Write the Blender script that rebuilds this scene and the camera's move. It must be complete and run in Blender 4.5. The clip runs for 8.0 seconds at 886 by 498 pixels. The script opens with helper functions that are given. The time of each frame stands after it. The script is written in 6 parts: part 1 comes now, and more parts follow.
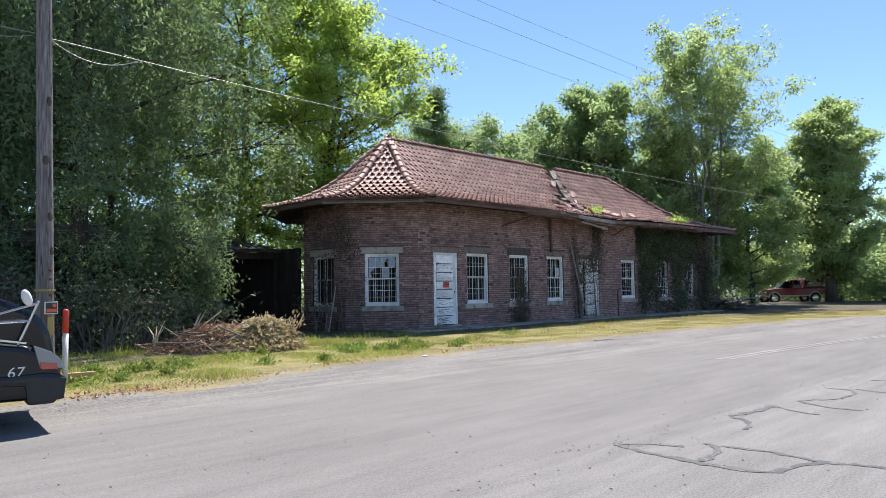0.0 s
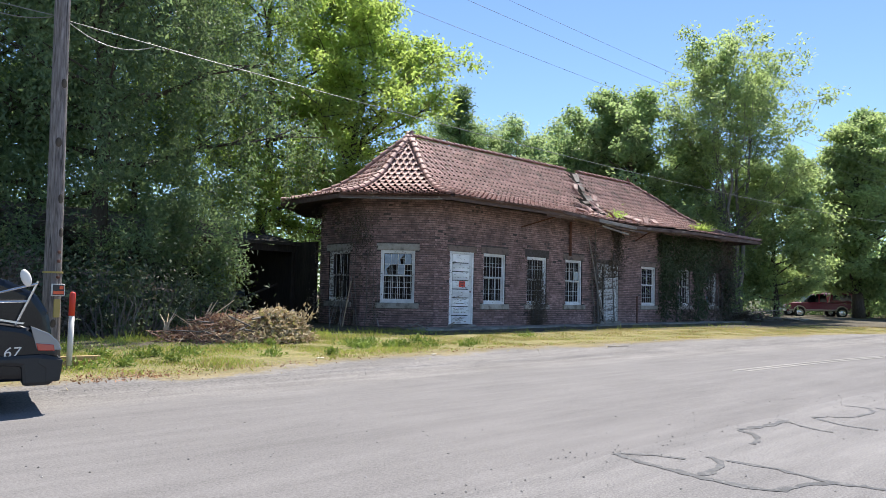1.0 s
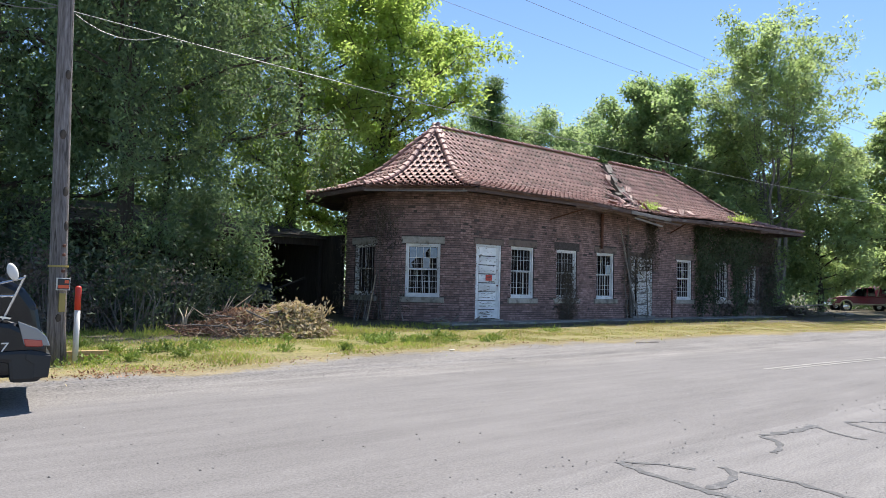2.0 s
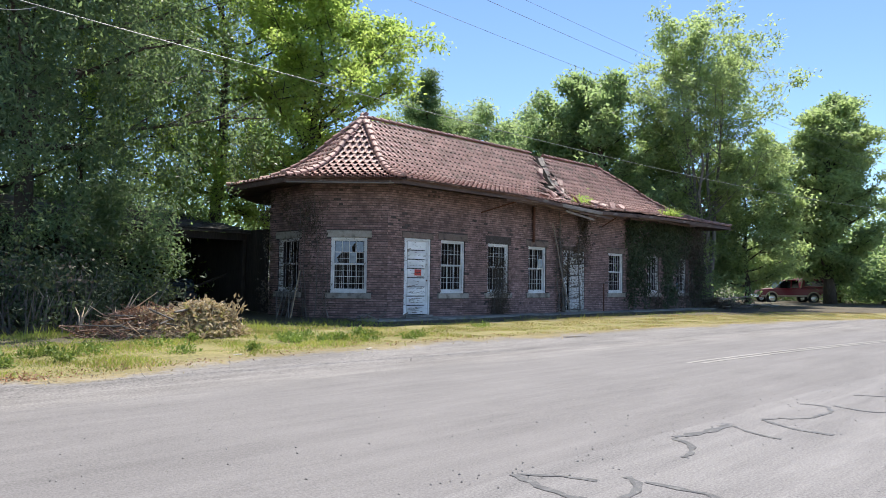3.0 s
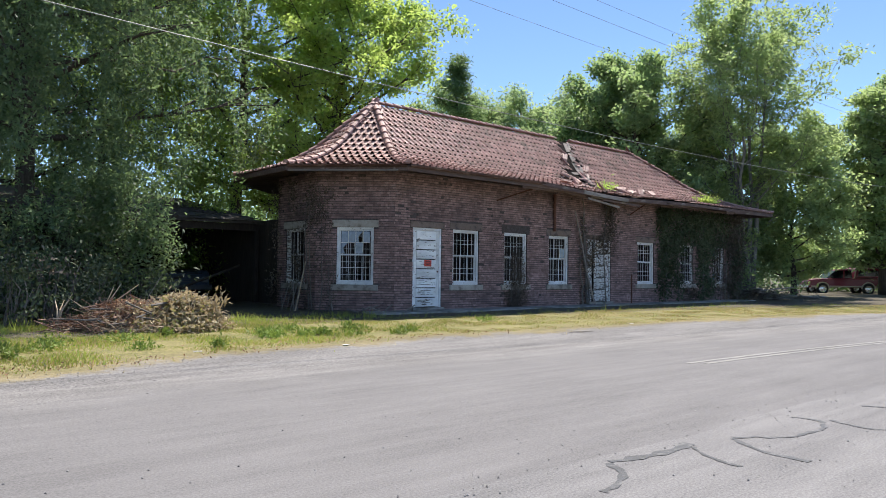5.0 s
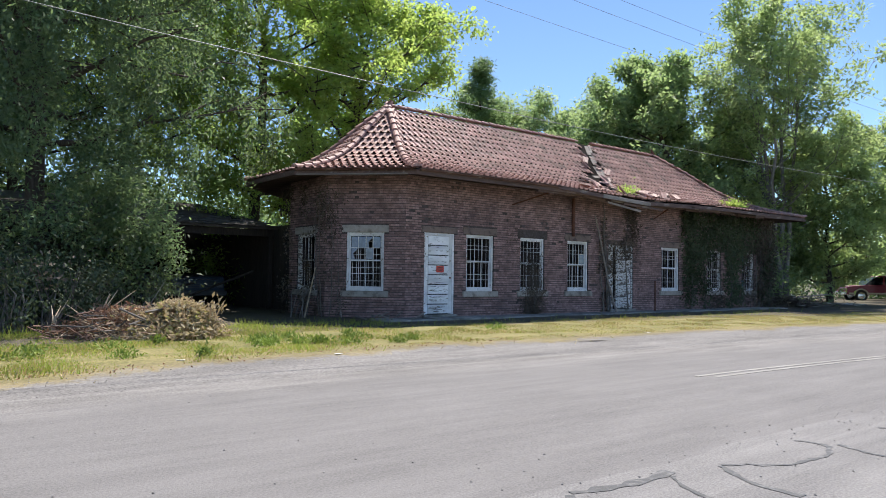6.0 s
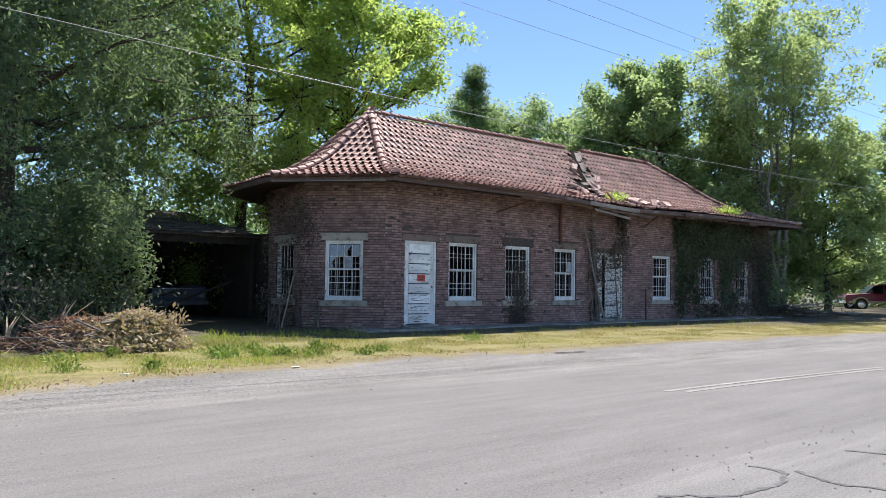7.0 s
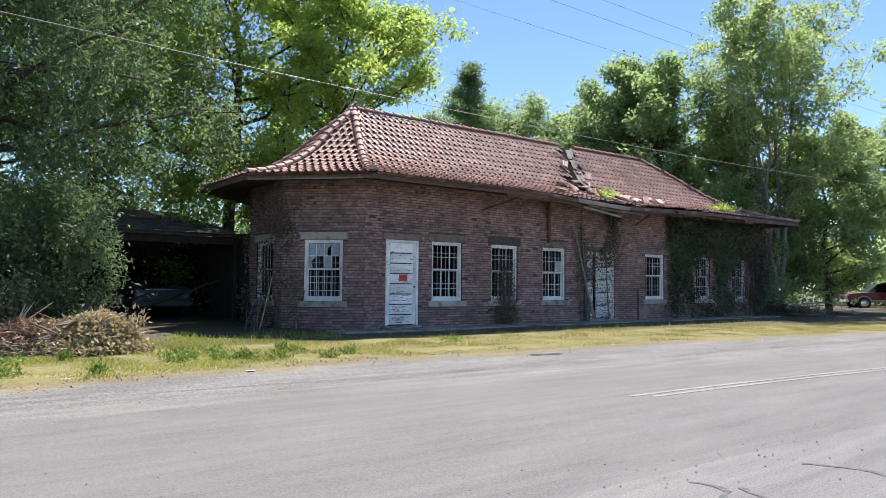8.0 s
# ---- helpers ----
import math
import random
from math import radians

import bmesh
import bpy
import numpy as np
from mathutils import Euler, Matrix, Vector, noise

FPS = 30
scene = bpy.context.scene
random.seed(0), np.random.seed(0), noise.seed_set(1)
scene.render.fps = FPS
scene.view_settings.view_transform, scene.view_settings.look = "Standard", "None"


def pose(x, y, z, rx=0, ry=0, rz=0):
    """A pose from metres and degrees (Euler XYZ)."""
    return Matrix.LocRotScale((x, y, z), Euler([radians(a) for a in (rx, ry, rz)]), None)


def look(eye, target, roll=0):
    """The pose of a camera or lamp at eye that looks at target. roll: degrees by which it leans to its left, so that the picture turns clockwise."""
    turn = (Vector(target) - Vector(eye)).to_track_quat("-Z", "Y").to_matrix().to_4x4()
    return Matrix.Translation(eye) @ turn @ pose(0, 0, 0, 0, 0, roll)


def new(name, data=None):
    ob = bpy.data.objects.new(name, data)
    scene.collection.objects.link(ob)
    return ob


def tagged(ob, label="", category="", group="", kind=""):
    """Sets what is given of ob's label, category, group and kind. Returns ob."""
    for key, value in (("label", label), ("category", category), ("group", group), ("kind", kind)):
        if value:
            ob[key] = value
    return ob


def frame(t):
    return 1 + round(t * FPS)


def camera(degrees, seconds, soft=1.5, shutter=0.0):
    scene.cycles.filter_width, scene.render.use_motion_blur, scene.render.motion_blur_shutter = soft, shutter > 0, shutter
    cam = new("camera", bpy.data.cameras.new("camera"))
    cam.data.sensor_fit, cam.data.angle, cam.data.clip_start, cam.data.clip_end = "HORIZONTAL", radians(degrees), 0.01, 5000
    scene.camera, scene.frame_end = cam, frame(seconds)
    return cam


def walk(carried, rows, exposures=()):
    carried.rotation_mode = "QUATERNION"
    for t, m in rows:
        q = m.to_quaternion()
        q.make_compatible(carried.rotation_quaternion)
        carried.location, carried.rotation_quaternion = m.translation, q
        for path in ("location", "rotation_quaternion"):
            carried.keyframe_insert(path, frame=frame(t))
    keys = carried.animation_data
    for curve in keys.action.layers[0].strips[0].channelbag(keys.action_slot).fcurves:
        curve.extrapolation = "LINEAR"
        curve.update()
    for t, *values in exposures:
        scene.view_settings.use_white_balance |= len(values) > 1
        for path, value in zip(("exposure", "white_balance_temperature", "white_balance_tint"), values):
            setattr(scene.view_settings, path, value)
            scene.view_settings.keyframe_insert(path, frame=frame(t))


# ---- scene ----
cam = camera(64.4, 8.0, soft=0.6)
PATH = [
    (0, (-13.924, -15.709, 1.25), (-12.525, -14.286, 1.374), -1.0),
    (0.5, (-13.834, -15.622, 1.243), (-12.46, -14.174, 1.371), 0.1),
    (1, (-13.673, -15.711, 1.219), (-12.321, -14.243, 1.343), 1.3),
    (2.5, (-12.792, -15.583, 1.239), (-11.541, -14.025, 1.337), 1.0),
    (3, (-12.422, -15.492, 1.225), (-11.028, -14.061, 1.319), 0.8),
    (3.5, (-12.089, -15.506, 1.228), (-10.65, -14.119, 1.309), 1.3),
    (4, (-11.751, -15.471, 1.23), (-10.327, -14.068, 1.299), 1.5),
    (4.5, (-11.41, -15.504, 1.264), (-10.049, -14.04, 1.326), 1.0),
    (5, (-11.034, -15.605, 1.27), (-9.741, -14.081, 1.334), 0.7),
    (6.5, (-9.905, -15.573, 1.288), (-8.694, -13.984, 1.376), 0.8),
    (7, (-9.517, -15.589, 1.3), (-8.305, -14.001, 1.404), 0.7),
    (7.5, (-9.127, -15.648, 1.313), (-7.921, -14.055, 1.416), 0.5),
    (8, (-8.734, -15.626, 1.303), (-7.537, -14.027, 1.407), 0.5),
]
walk(cam, [(t, look(eye, target, roll)) for t, eye, target, roll in PATH],
     tuple((t, e, 6400, 10.5) for t, e in ((0, 0.88), (3.5, 0.88), (4.2, 0.8), (5.0, 0.78), (6.5, 0.78), (7.0, 0.86), (8.0, 0.88))))

# ---- light ----
SUN_EL, SUN_AZ = 63.0, 55.0          # azimuth from +y towards +x
world = bpy.data.worlds.new("sky_world")
scene.world = world
world.use_nodes = True
wn = world.node_tree.nodes
sky = wn.new("ShaderNodeTexSky")
sky.sky_type = "NISHITA"
sky.sun_disc = False
sky.sun_elevation, sky.sun_rotation = radians(SUN_EL), radians(SUN_AZ)
sky.air_density, sky.dust_density, sky.ozone_density = 0.8, 0.0, 4.0
wn["Background"].inputs["Strength"].default_value = 0.114
world.node_tree.links.new(sky.outputs[0], wn["Background"].inputs[0])
sun_data = bpy.data.lights.new("sun", "SUN")
sun_data.energy, sun_data.angle, sun_data.color = 5.0, radians(0.55), (1.0, 0.94, 0.86)
sun = new("sun", sun_data)
se, sa = radians(SUN_EL), radians(SUN_AZ)
sun_dir = Vector((math.sin(sa) * math.cos(se), math.cos(sa) * math.cos(se), math.sin(se)))
sun.matrix_world = look(sun_dir * 60, (0, 0, 0))


# ---- materials ----
def mat(name, cols, scale=5.0, rough=0.8, bump=0.25, bscale=60.0, metal=0.0, vary=0.0, island=0.0, stretch=(1, 1, 1),
        spec=0.4, coat=0.0, patch=None, patch_scale=2.0, patch_at=0.55, patch_soft=0.06, big=0.25):
    """Grain from cols, broad mottling, relief, and patches of a second colour."""
    m = bpy.data.materials.new(name)
    m.use_nodes = True
    nt = m.node_tree
    N, L = nt.nodes.new, nt.links.new
    b = nt.nodes["Principled BSDF"]
    b.inputs["Roughness"].default_value = rough
    b.inputs["Metallic"].default_value = metal
    b.inputs["Specular IOR Level"].default_value = spec
    b.inputs["Coat Weight"].default_value = coat
    tc = N("ShaderNodeTexCoord")
    mp = N("ShaderNodeMapping")
    mp.inputs["Scale"].default_value = stretch
    L(tc.outputs["Object"], mp.inputs[0])
    vec = mp.outputs[0]
    if vary:
        oi = N("ShaderNodeObjectInfo")
        ad = N("ShaderNodeVectorMath")
        sc = N("ShaderNodeMath")
        sc.operation = "MULTIPLY"
        sc.inputs[1].default_value = 97.0
        L(oi.outputs["Random"], sc.inputs[0])
        L(vec, ad.inputs[0])
        L(sc.outputs[0], ad.inputs[1])
        vec = ad.outputs[0]

    def noise_of(s, detail=5.0, src=None):
        n = N("ShaderNodeTexNoise")
        n.inputs["Scale"].default_value = s
        n.inputs["Detail"].default_value = detail
        n.inputs["Roughness"].default_value = 0.62
        L(src or vec, n.inputs["Vector"])
        return n.outputs["Fac"]

    ramp = N("ShaderNodeValToRGB")
    el = ramp.color_ramp.elements
    while len(el) < len(cols):
        el.new(0.5)
    for k, c in enumerate(cols):
        el[k].position = 0.3 + 0.4 * k / max(1, len(cols) - 1)
        el[k].color = (*c, 1)
    L(noise_of(scale), ramp.inputs[0])
    col = ramp.outputs[0]
    if patch:
        pr = N("ShaderNodeMapRange")
        pr.inputs[1].default_value = patch_at - patch_soft
        pr.inputs[2].default_value = patch_at + patch_soft
        L(noise_of(patch_scale, 8.0), pr.inputs[0])
        mx = N("ShaderNodeMix")
        mx.data_type = "RGBA"
        L(pr.outputs[0], mx.inputs[0])
        L(col, mx.inputs[6])
        mx.inputs[7].default_value = (*patch, 1)
        col = mx.outputs[2]
    hsv = N("ShaderNodeHueSaturation")
    mr = N("ShaderNodeMapRange")
    mr.inputs[1].default_value, mr.inputs[2].default_value = 0.3, 0.7
    mr.inputs[3].default_value, mr.inputs[4].default_value = 1 - big, 1 + big
    L(noise_of(scale * 0.13, 3.0), mr.inputs[0])
    val = mr.outputs[0]
    for amount, node, sock in ((vary, "ShaderNodeObjectInfo", "Random"), (island, "ShaderNodeNewGeometry", "Random Per Island")):
        if amount:
            src = N(node)
            r2 = N("ShaderNodeMapRange")
            r2.inputs[3].default_value, r2.inputs[4].default_value = 1 - amount, 1 + amount
            L(src.outputs[sock], r2.inputs[0])
            mul = N("ShaderNodeMath")
            mul.operation = "MULTIPLY"
            L(val, mul.inputs[0])
            L(r2.outputs[0], mul.inputs[1])
            val = mul.outputs[0]
    L(val, hsv.inputs["Value"])
    L(col, hsv.inputs["Color"])
    L(hsv.outputs[0], b.inputs["Base Color"])
    if bump:
        bp = N("ShaderNodeBump")
        bp.inputs["Strength"].default_value = bump
        bp.inputs["Distance"].default_value = 0.02
        L(noise_of(bscale, 6.0), bp.inputs["Height"])
        L(bp.outputs[0], b.inputs["Normal"])
    return m


def leaf_mat(name, c1, c2, trans=0.35, rough=0.5, warm=(0.25, 0.26, 0.04)):
    m = bpy.data.materials.new(name)
    m.use_nodes = True
    nt = m.node_tree
    N, L = nt.nodes.new, nt.links.new
    b = nt.nodes["Principled BSDF"]
    b.inputs["Roughness"].default_value = rough
    b.inputs["Specular IOR Level"].default_value = 0.28
    g = N("ShaderNodeNewGeometry")
    ramp = N("ShaderNodeValToRGB")
    ramp.color_ramp.elements[0].color = (*c1, 1)
    ramp.color_ramp.elements[1].color = (*c2, 1)
    L(g.outputs["Random Per Island"], ramp.inputs[0])
    tc = N("ShaderNodeTexCoord")
    n = N("ShaderNodeTexNoise")
    n.inputs["Scale"].default_value = 0.5
    n.inputs["Detail"].default_value = 4.0
    L(tc.outputs["Object"], n.inputs["Vector"])
    mr = N("ShaderNodeMapRange")
    mr.inputs[1].default_value, mr.inputs[2].default_value = 0.35, 0.65
    mr.inputs[3].default_value, mr.inputs[4].default_value = 0.8, 1.45
    L(n.outputs["Fac"], mr.inputs[0])
    hsv = N("ShaderNodeHueSaturation")
    L(mr.outputs[0], hsv.inputs["Value"])
    L(ramp.outputs[0], hsv.inputs["Color"])
    L(hsv.outputs[0], b.inputs["Base Color"])
    tr = N("ShaderNodeBsdfTranslucent")
    mx = N("ShaderNodeMix")
    mx.data_type = "RGBA"
    mx.inputs[0].default_value = 0.5
    L(hsv.outputs[0], mx.inputs[6])
    mx.inputs[7].default_value = (*warm, 1)
    L(mx.outputs[2], tr.inputs[0])
    ms = N("ShaderNodeMixShader")
    ms.inputs[0].default_value = trans
    L(b.outputs[0], ms.inputs[1])
    L(tr.outputs[0], ms.inputs[2])
    L(ms.outputs[0], nt.nodes["Material Output"].inputs[0])
    return m


def plain(name, c, rough=0.5, metal=0.0, spec=0.5, coat=0.0):
    return mat(name, (tuple(0.92 * x for x in c), c), 3.0, rough, 0.04, 200.0, metal, spec=spec, coat=coat, big=0.06)


M_BRICK = mat("red_brown_brick", ((0.19, 0.118, 0.108), (0.3, 0.195, 0.18), (0.39, 0.275, 0.255)), 9.0, 0.88, 0.4, 90, vary=0.28,
              patch=(0.15, 0.1, 0.094), patch_scale=0.9, patch_at=0.6, patch_soft=0.12)
M_BRICKS = mat("red_brown_brickwork", ((0.19, 0.118, 0.108), (0.3, 0.195, 0.18), (0.39, 0.275, 0.255)), 9.0, 0.88, 0.4, 90, island=0.3,
               patch=(0.15, 0.1, 0.094), patch_scale=0.9, patch_at=0.6, patch_soft=0.12)
M_MORTAR = mat("mortar", ((0.06, 0.05, 0.046), (0.12, 0.1, 0.094)), 14.0, 0.95, 0.4, 120)
M_STONE = mat("limestone", ((0.3, 0.27, 0.23), (0.46, 0.43, 0.38)), 6.0, 0.85, 0.2, 80, patch=(0.2, 0.18, 0.15), patch_scale=3.0)
# Darker limestone copy for the front lintels; the shade on them is in its colour.
M_SHADESTONE = mat("shaded_limestone", ((0.17, 0.125, 0.105), (0.27, 0.21, 0.18)), 6.0, 0.88, 0.25, 80, patch=(0.1, 0.08, 0.07), patch_scale=3.0)
# Pane blue stands for the sky's reflection, put into the base colour.
M_SKYPANE = mat("sky_tinted_pane", ((0.09, 0.13, 0.2), (0.17, 0.23, 0.33)), 7.0, 0.15, 0.05, 12, spec=0.6, coat=0.2)
M_CONC = mat("old_concrete", ((0.22, 0.21, 0.19), (0.36, 0.34, 0.31)), 5.0, 0.92, 0.3, 60, patch=(0.13, 0.13, 0.11), patch_scale=1.6)
M_PEBBLE = mat("road_pebble", ((0.152, 0.144, 0.137), (0.274, 0.262, 0.251)), 9.0, 0.9, 0.1, 60, island=0.35)
M_TILE = mat("clay_tile", ((0.271, 0.148, 0.123), (0.353, 0.205, 0.172), (0.41, 0.271, 0.238)), 9.0, 0.62, 0.25, 70, vary=0.18,
             patch=(0.24, 0.15, 0.12), patch_scale=4.0, patch_at=0.66)
M_TILES = mat("clay_tiles", ((0.271, 0.148, 0.123), (0.353, 0.205, 0.172), (0.41, 0.271, 0.238)), 9.0, 0.62, 0.25, 70, island=0.18,
              patch=(0.2, 0.14, 0.115), patch_scale=1.6, patch_at=0.6)
M_DECK = mat("roof_felt", ((0.012, 0.01, 0.009), (0.03, 0.025, 0.022)), 5.0, 0.95, 0.3, 40, spec=0.03)
M_BOARD = mat("grey_weathered_board", ((0.13, 0.11, 0.097), (0.31, 0.275, 0.24)), 4.0, 0.9, 0.4, 50, stretch=(0.6, 6, 6), vary=0.2)
M_PINE = mat("sawn_pine", ((0.3, 0.2, 0.09), (0.5, 0.36, 0.18)), 4.0, 0.85, 0.3, 50, stretch=(0.6, 6, 6))
M_EAVE = mat("brown_eave_paint", ((0.085, 0.055, 0.045), (0.15, 0.1, 0.085)), 4.0, 0.85, 0.3, 50, stretch=(0.7, 4, 4),
             patch=(0.24, 0.2, 0.17), patch_scale=2.0, patch_at=0.63)
M_WHITE = mat("peeling_white_paint", ((0.66, 0.67, 0.67), (0.8, 0.8, 0.79)), 7.0, 0.6, 0.3, 70, patch=(0.36, 0.33, 0.3),
              patch_scale=9.0, patch_at=0.64, patch_soft=0.03)
M_DOOR = mat("door_white_paint", ((0.74, 0.75, 0.76), (0.84, 0.84, 0.83)), 5.0, 0.5, 0.25, 60, stretch=(1, 1, 3), patch=(0.3, 0.27, 0.24),
             patch_scale=4.0, patch_at=0.62, patch_soft=0.02, vary=0.05)
M_FLAKED = mat("flaked_white_paint", ((0.6, 0.6, 0.58), (0.75, 0.74, 0.72)), 7.0, 0.7, 0.4, 60, stretch=(1, 1, 3), patch=(0.2, 0.17, 0.15),
               patch_scale=7.0, patch_at=0.52, patch_soft=0.03)
# Glass with a darker blue base, also coloured as if reflecting sky.
M_GLASS = mat("sky_tinted_glass", ((0.05, 0.09, 0.15), (0.09, 0.15, 0.23)), 5.0, 0.08, 0.03, 8, spec=0.6, coat=0.15)
M_DARK = mat("dark_inside", ((0.03, 0.028, 0.026), (0.05, 0.046, 0.042)), 3.0, 0.95, 0.1, 20)
M_RUST = mat("rusty_iron", ((0.09, 0.04, 0.028), (0.17, 0.075, 0.05)), 12.0, 0.85, 0.3, 90)
M_RED = plain("red_sign", (0.62, 0.05, 0.03), 0.45)
M_BLACK = plain("black_paint", (0.02, 0.02, 0.022), 0.4)
M_CREAM = plain("cream_lettering", (0.75, 0.72, 0.66), 0.5)
M_ORANGE = plain("orange_red_sign", (0.75, 0.12, 0.04), 0.5)
M_YELLOW = plain("yellow_band", (0.38, 0.29, 0.08), 0.5)
M_POLE = mat("weathered_pole_wood", ((0.09, 0.078, 0.072), (0.21, 0.185, 0.172), (0.33, 0.3, 0.285)), 9.0, 0.9, 0.8, 40, stretch=(5, 5, 0.4), patch=(0.05, 0.042, 0.038), patch_scale=5.0, patch_at=0.63)
M_BARK = mat("dark_bark", ((0.045, 0.035, 0.028), (0.11, 0.09, 0.07)), 8.0, 0.95, 0.6, 40, stretch=(3, 3, 0.6))
M_GREYBARK = mat("grey_bark", ((0.13, 0.12, 0.1), (0.27, 0.25, 0.22)), 8.0, 0.92, 0.5, 40, stretch=(3, 3, 0.6))
M_TWIG = mat("dry_twig", ((0.25, 0.17, 0.105), (0.48, 0.37, 0.25), (0.6, 0.5, 0.37)), 5.0, 0.9, 0.2, 60, island=0.35)
M_REDTWIG = mat("red_brown_stick", ((0.13, 0.075, 0.055), (0.3, 0.19, 0.14)), 5.0, 0.9, 0.2, 60, island=0.35)
M_GREYTWIG = mat("grey_twig", ((0.1, 0.09, 0.08), (0.22, 0.2, 0.18)), 5.0, 0.9, 0.2, 60, island=0.35)
M_CABLE = plain("pale_cable", (0.24, 0.24, 0.23), 0.5)
M_WIRE = plain("dark_wire", (0.13, 0.14, 0.15), 0.5)
M_TAR = mat("tar_seal", ((0.044, 0.044, 0.0464), (0.08, 0.08, 0.0816)), 14.0, 0.6, 0.2, 90, patch=(0.13, 0.127, 0.125), patch_scale=16.0, patch_at=0.57)
M_LINE = mat("worn_road_paint", ((0.22, 0.211, 0.19), (0.274, 0.261, 0.232)), 10.0, 0.75, 0.1, 90, patch=(0.195, 0.19, 0.187), patch_scale=9.0, patch_at=0.53, patch_soft=0.1)
M_CARPAINT = plain("black_blue_car_paint", (0.004, 0.005, 0.008), 0.25, 0.0, 0.35, 0.25)
M_CARGLASS = plain("dark_car_glass", (0.004, 0.006, 0.01), 0.1, 0.0, 0.35, 0.1)
M_PLASTIC = plain("dark_bumper_plastic", (0.012, 0.013, 0.015), 0.4)
M_LENS = plain("clear_lamp_lens", (0.24, 0.25, 0.25), 0.12, 0.0, 0.8, 0.8)
M_LENSRED = plain("red_lamp_lens", (0.45, 0.05, 0.03), 0.15, 0.0, 0.8, 0.8)
M_CHROME = plain("satin_steel", (0.6, 0.6, 0.6), 0.25, 0.9)
M_DULLSTEEL = plain("dusty_steel", (0.12, 0.125, 0.13), 0.55, 0.3)
M_RUBBER = plain("tyre_rubber", (0.02, 0.02, 0.02), 0.85)
M_MAROON = plain("maroon_car_paint", (0.17, 0.012, 0.03), 0.35, 0.0, 0.4, 0.3)
M_TAN = plain("tan_car_trim", (0.42, 0.36, 0.28), 0.5)
M_BLUETRUCK = plain("faded_blue_truck_paint", (0.05, 0.075, 0.11), 0.35, 0.0, 0.5, 0.4)
M_SHINGLE = mat("grey_shingle", ((0.06, 0.052, 0.047), (0.125, 0.11, 0.1)), 6.0, 0.95, 0.4, 50)
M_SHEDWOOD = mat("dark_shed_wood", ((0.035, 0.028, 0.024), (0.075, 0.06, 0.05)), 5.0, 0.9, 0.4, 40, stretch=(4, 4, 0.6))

M_WILLOW = leaf_mat("willow_leaf", (0.07, 0.115, 0.065), (0.15, 0.215, 0.11), 0.5, warm=(0.32, 0.45, 0.16))
M_LOCUST = leaf_mat("locust_leaf", (0.2, 0.3, 0.08), (0.34, 0.44, 0.13), 0.65, warm=(0.6, 0.74, 0.16))
# Locust leaf made paler and bluer to carry distance haze.
M_HAZELEAF = leaf_mat("hazed_locust_leaf", (0.2, 0.29, 0.14), (0.3, 0.4, 0.2), 0.6, warm=(0.5, 0.6, 0.25))
M_MAPLE = leaf_mat("maple_leaf", (0.14, 0.215, 0.105), (0.26, 0.355, 0.165), 0.63, warm=(0.44, 0.57, 0.2))
M_ELM = leaf_mat("light_elm_leaf", (0.19, 0.26, 0.115), (0.34, 0.42, 0.185), 0.65, warm=(0.52, 0.64, 0.23))
M_CONIFER = leaf_mat("dark_conifer_needle", (0.09, 0.16, 0.07), (0.17, 0.25, 0.1), 0.5, warm=(0.3, 0.42, 0.14))
# Wall ivy's own colour; under the trees it doubles as leaves darkened for shade.
M_IVY_SHADED = leaf_mat("ivy_and_shaded_leaf", (0.05, 0.07, 0.04), (0.1, 0.125, 0.07), 0.25, 0.7, warm=(0.08, 0.12, 0.03))
M_DRYLEAF = leaf_mat("dry_leaf", (0.36, 0.27, 0.15), (0.7, 0.6, 0.4), 0.35, 0.8, warm=(0.4, 0.3, 0.15))
M_OLIVELEAF = leaf_mat("wilted_olive_leaf", (0.22, 0.22, 0.08), (0.42, 0.4, 0.17), 0.35, 0.7, warm=(0.4, 0.4, 0.12))
M_BROWNLEAF = leaf_mat("russet_leaf", (0.16, 0.085, 0.05), (0.36, 0.21, 0.13), 0.25, 0.8, warm=(0.3, 0.16, 0.08))
M_DEADVINE = leaf_mat("dead_vine_leaf", (0.085, 0.07, 0.055), (0.17, 0.14, 0.11), 0.15, 0.85, warm=(0.12, 0.1, 0.06))
M_GRASS = leaf_mat("grass_blade", (0.17, 0.25, 0.04), (0.4, 0.42, 0.1), 0.4, 0.6, warm=(0.4, 0.45, 0.08))
M_WEED = leaf_mat("weed_leaf", (0.11, 0.18, 0.035), (0.26, 0.32, 0.07), 0.3, 0.6, warm=(0.22, 0.3, 0.05))
M_STRAW = leaf_mat("straw_blade", (0.34, 0.26, 0.11), (0.58, 0.46, 0.24), 0.35, 0.7, warm=(0.5, 0.4, 0.17))

WHERE = {}


def thing(name, m, label, category, group="", kind=""):
    """An Empty at a thing's base."""
    ob = new(name)
    ob.empty_display_size = 0.2
    ob.matrix_basis = m
    WHERE[ob] = m.copy()
    return tagged(ob, label, category, group, kind)


def mesh_of(name, bm, material):
    me = bpy.data.meshes.new(name)
    bm.to_mesh(me)
    bm.free()
    me.materials.append(material)
    return me


def place(name, me, parent=None, m=None):
    """An object on a mesh, at the world pose m, under parent."""
    ob = new(name, me)
    m = m or Matrix()
    if parent is not None:
        ob.parent = parent
        ob.matrix_basis = WHERE[parent].inverted() @ m
    else:
        ob.matrix_basis = m
    WHERE[ob] = m.copy()
    return ob


def part(name, bm, material, parent, label="", m=None, kind=""):
    return tagged(place(name, mesh_of(name, bm, material), parent, m), label, kind=kind)


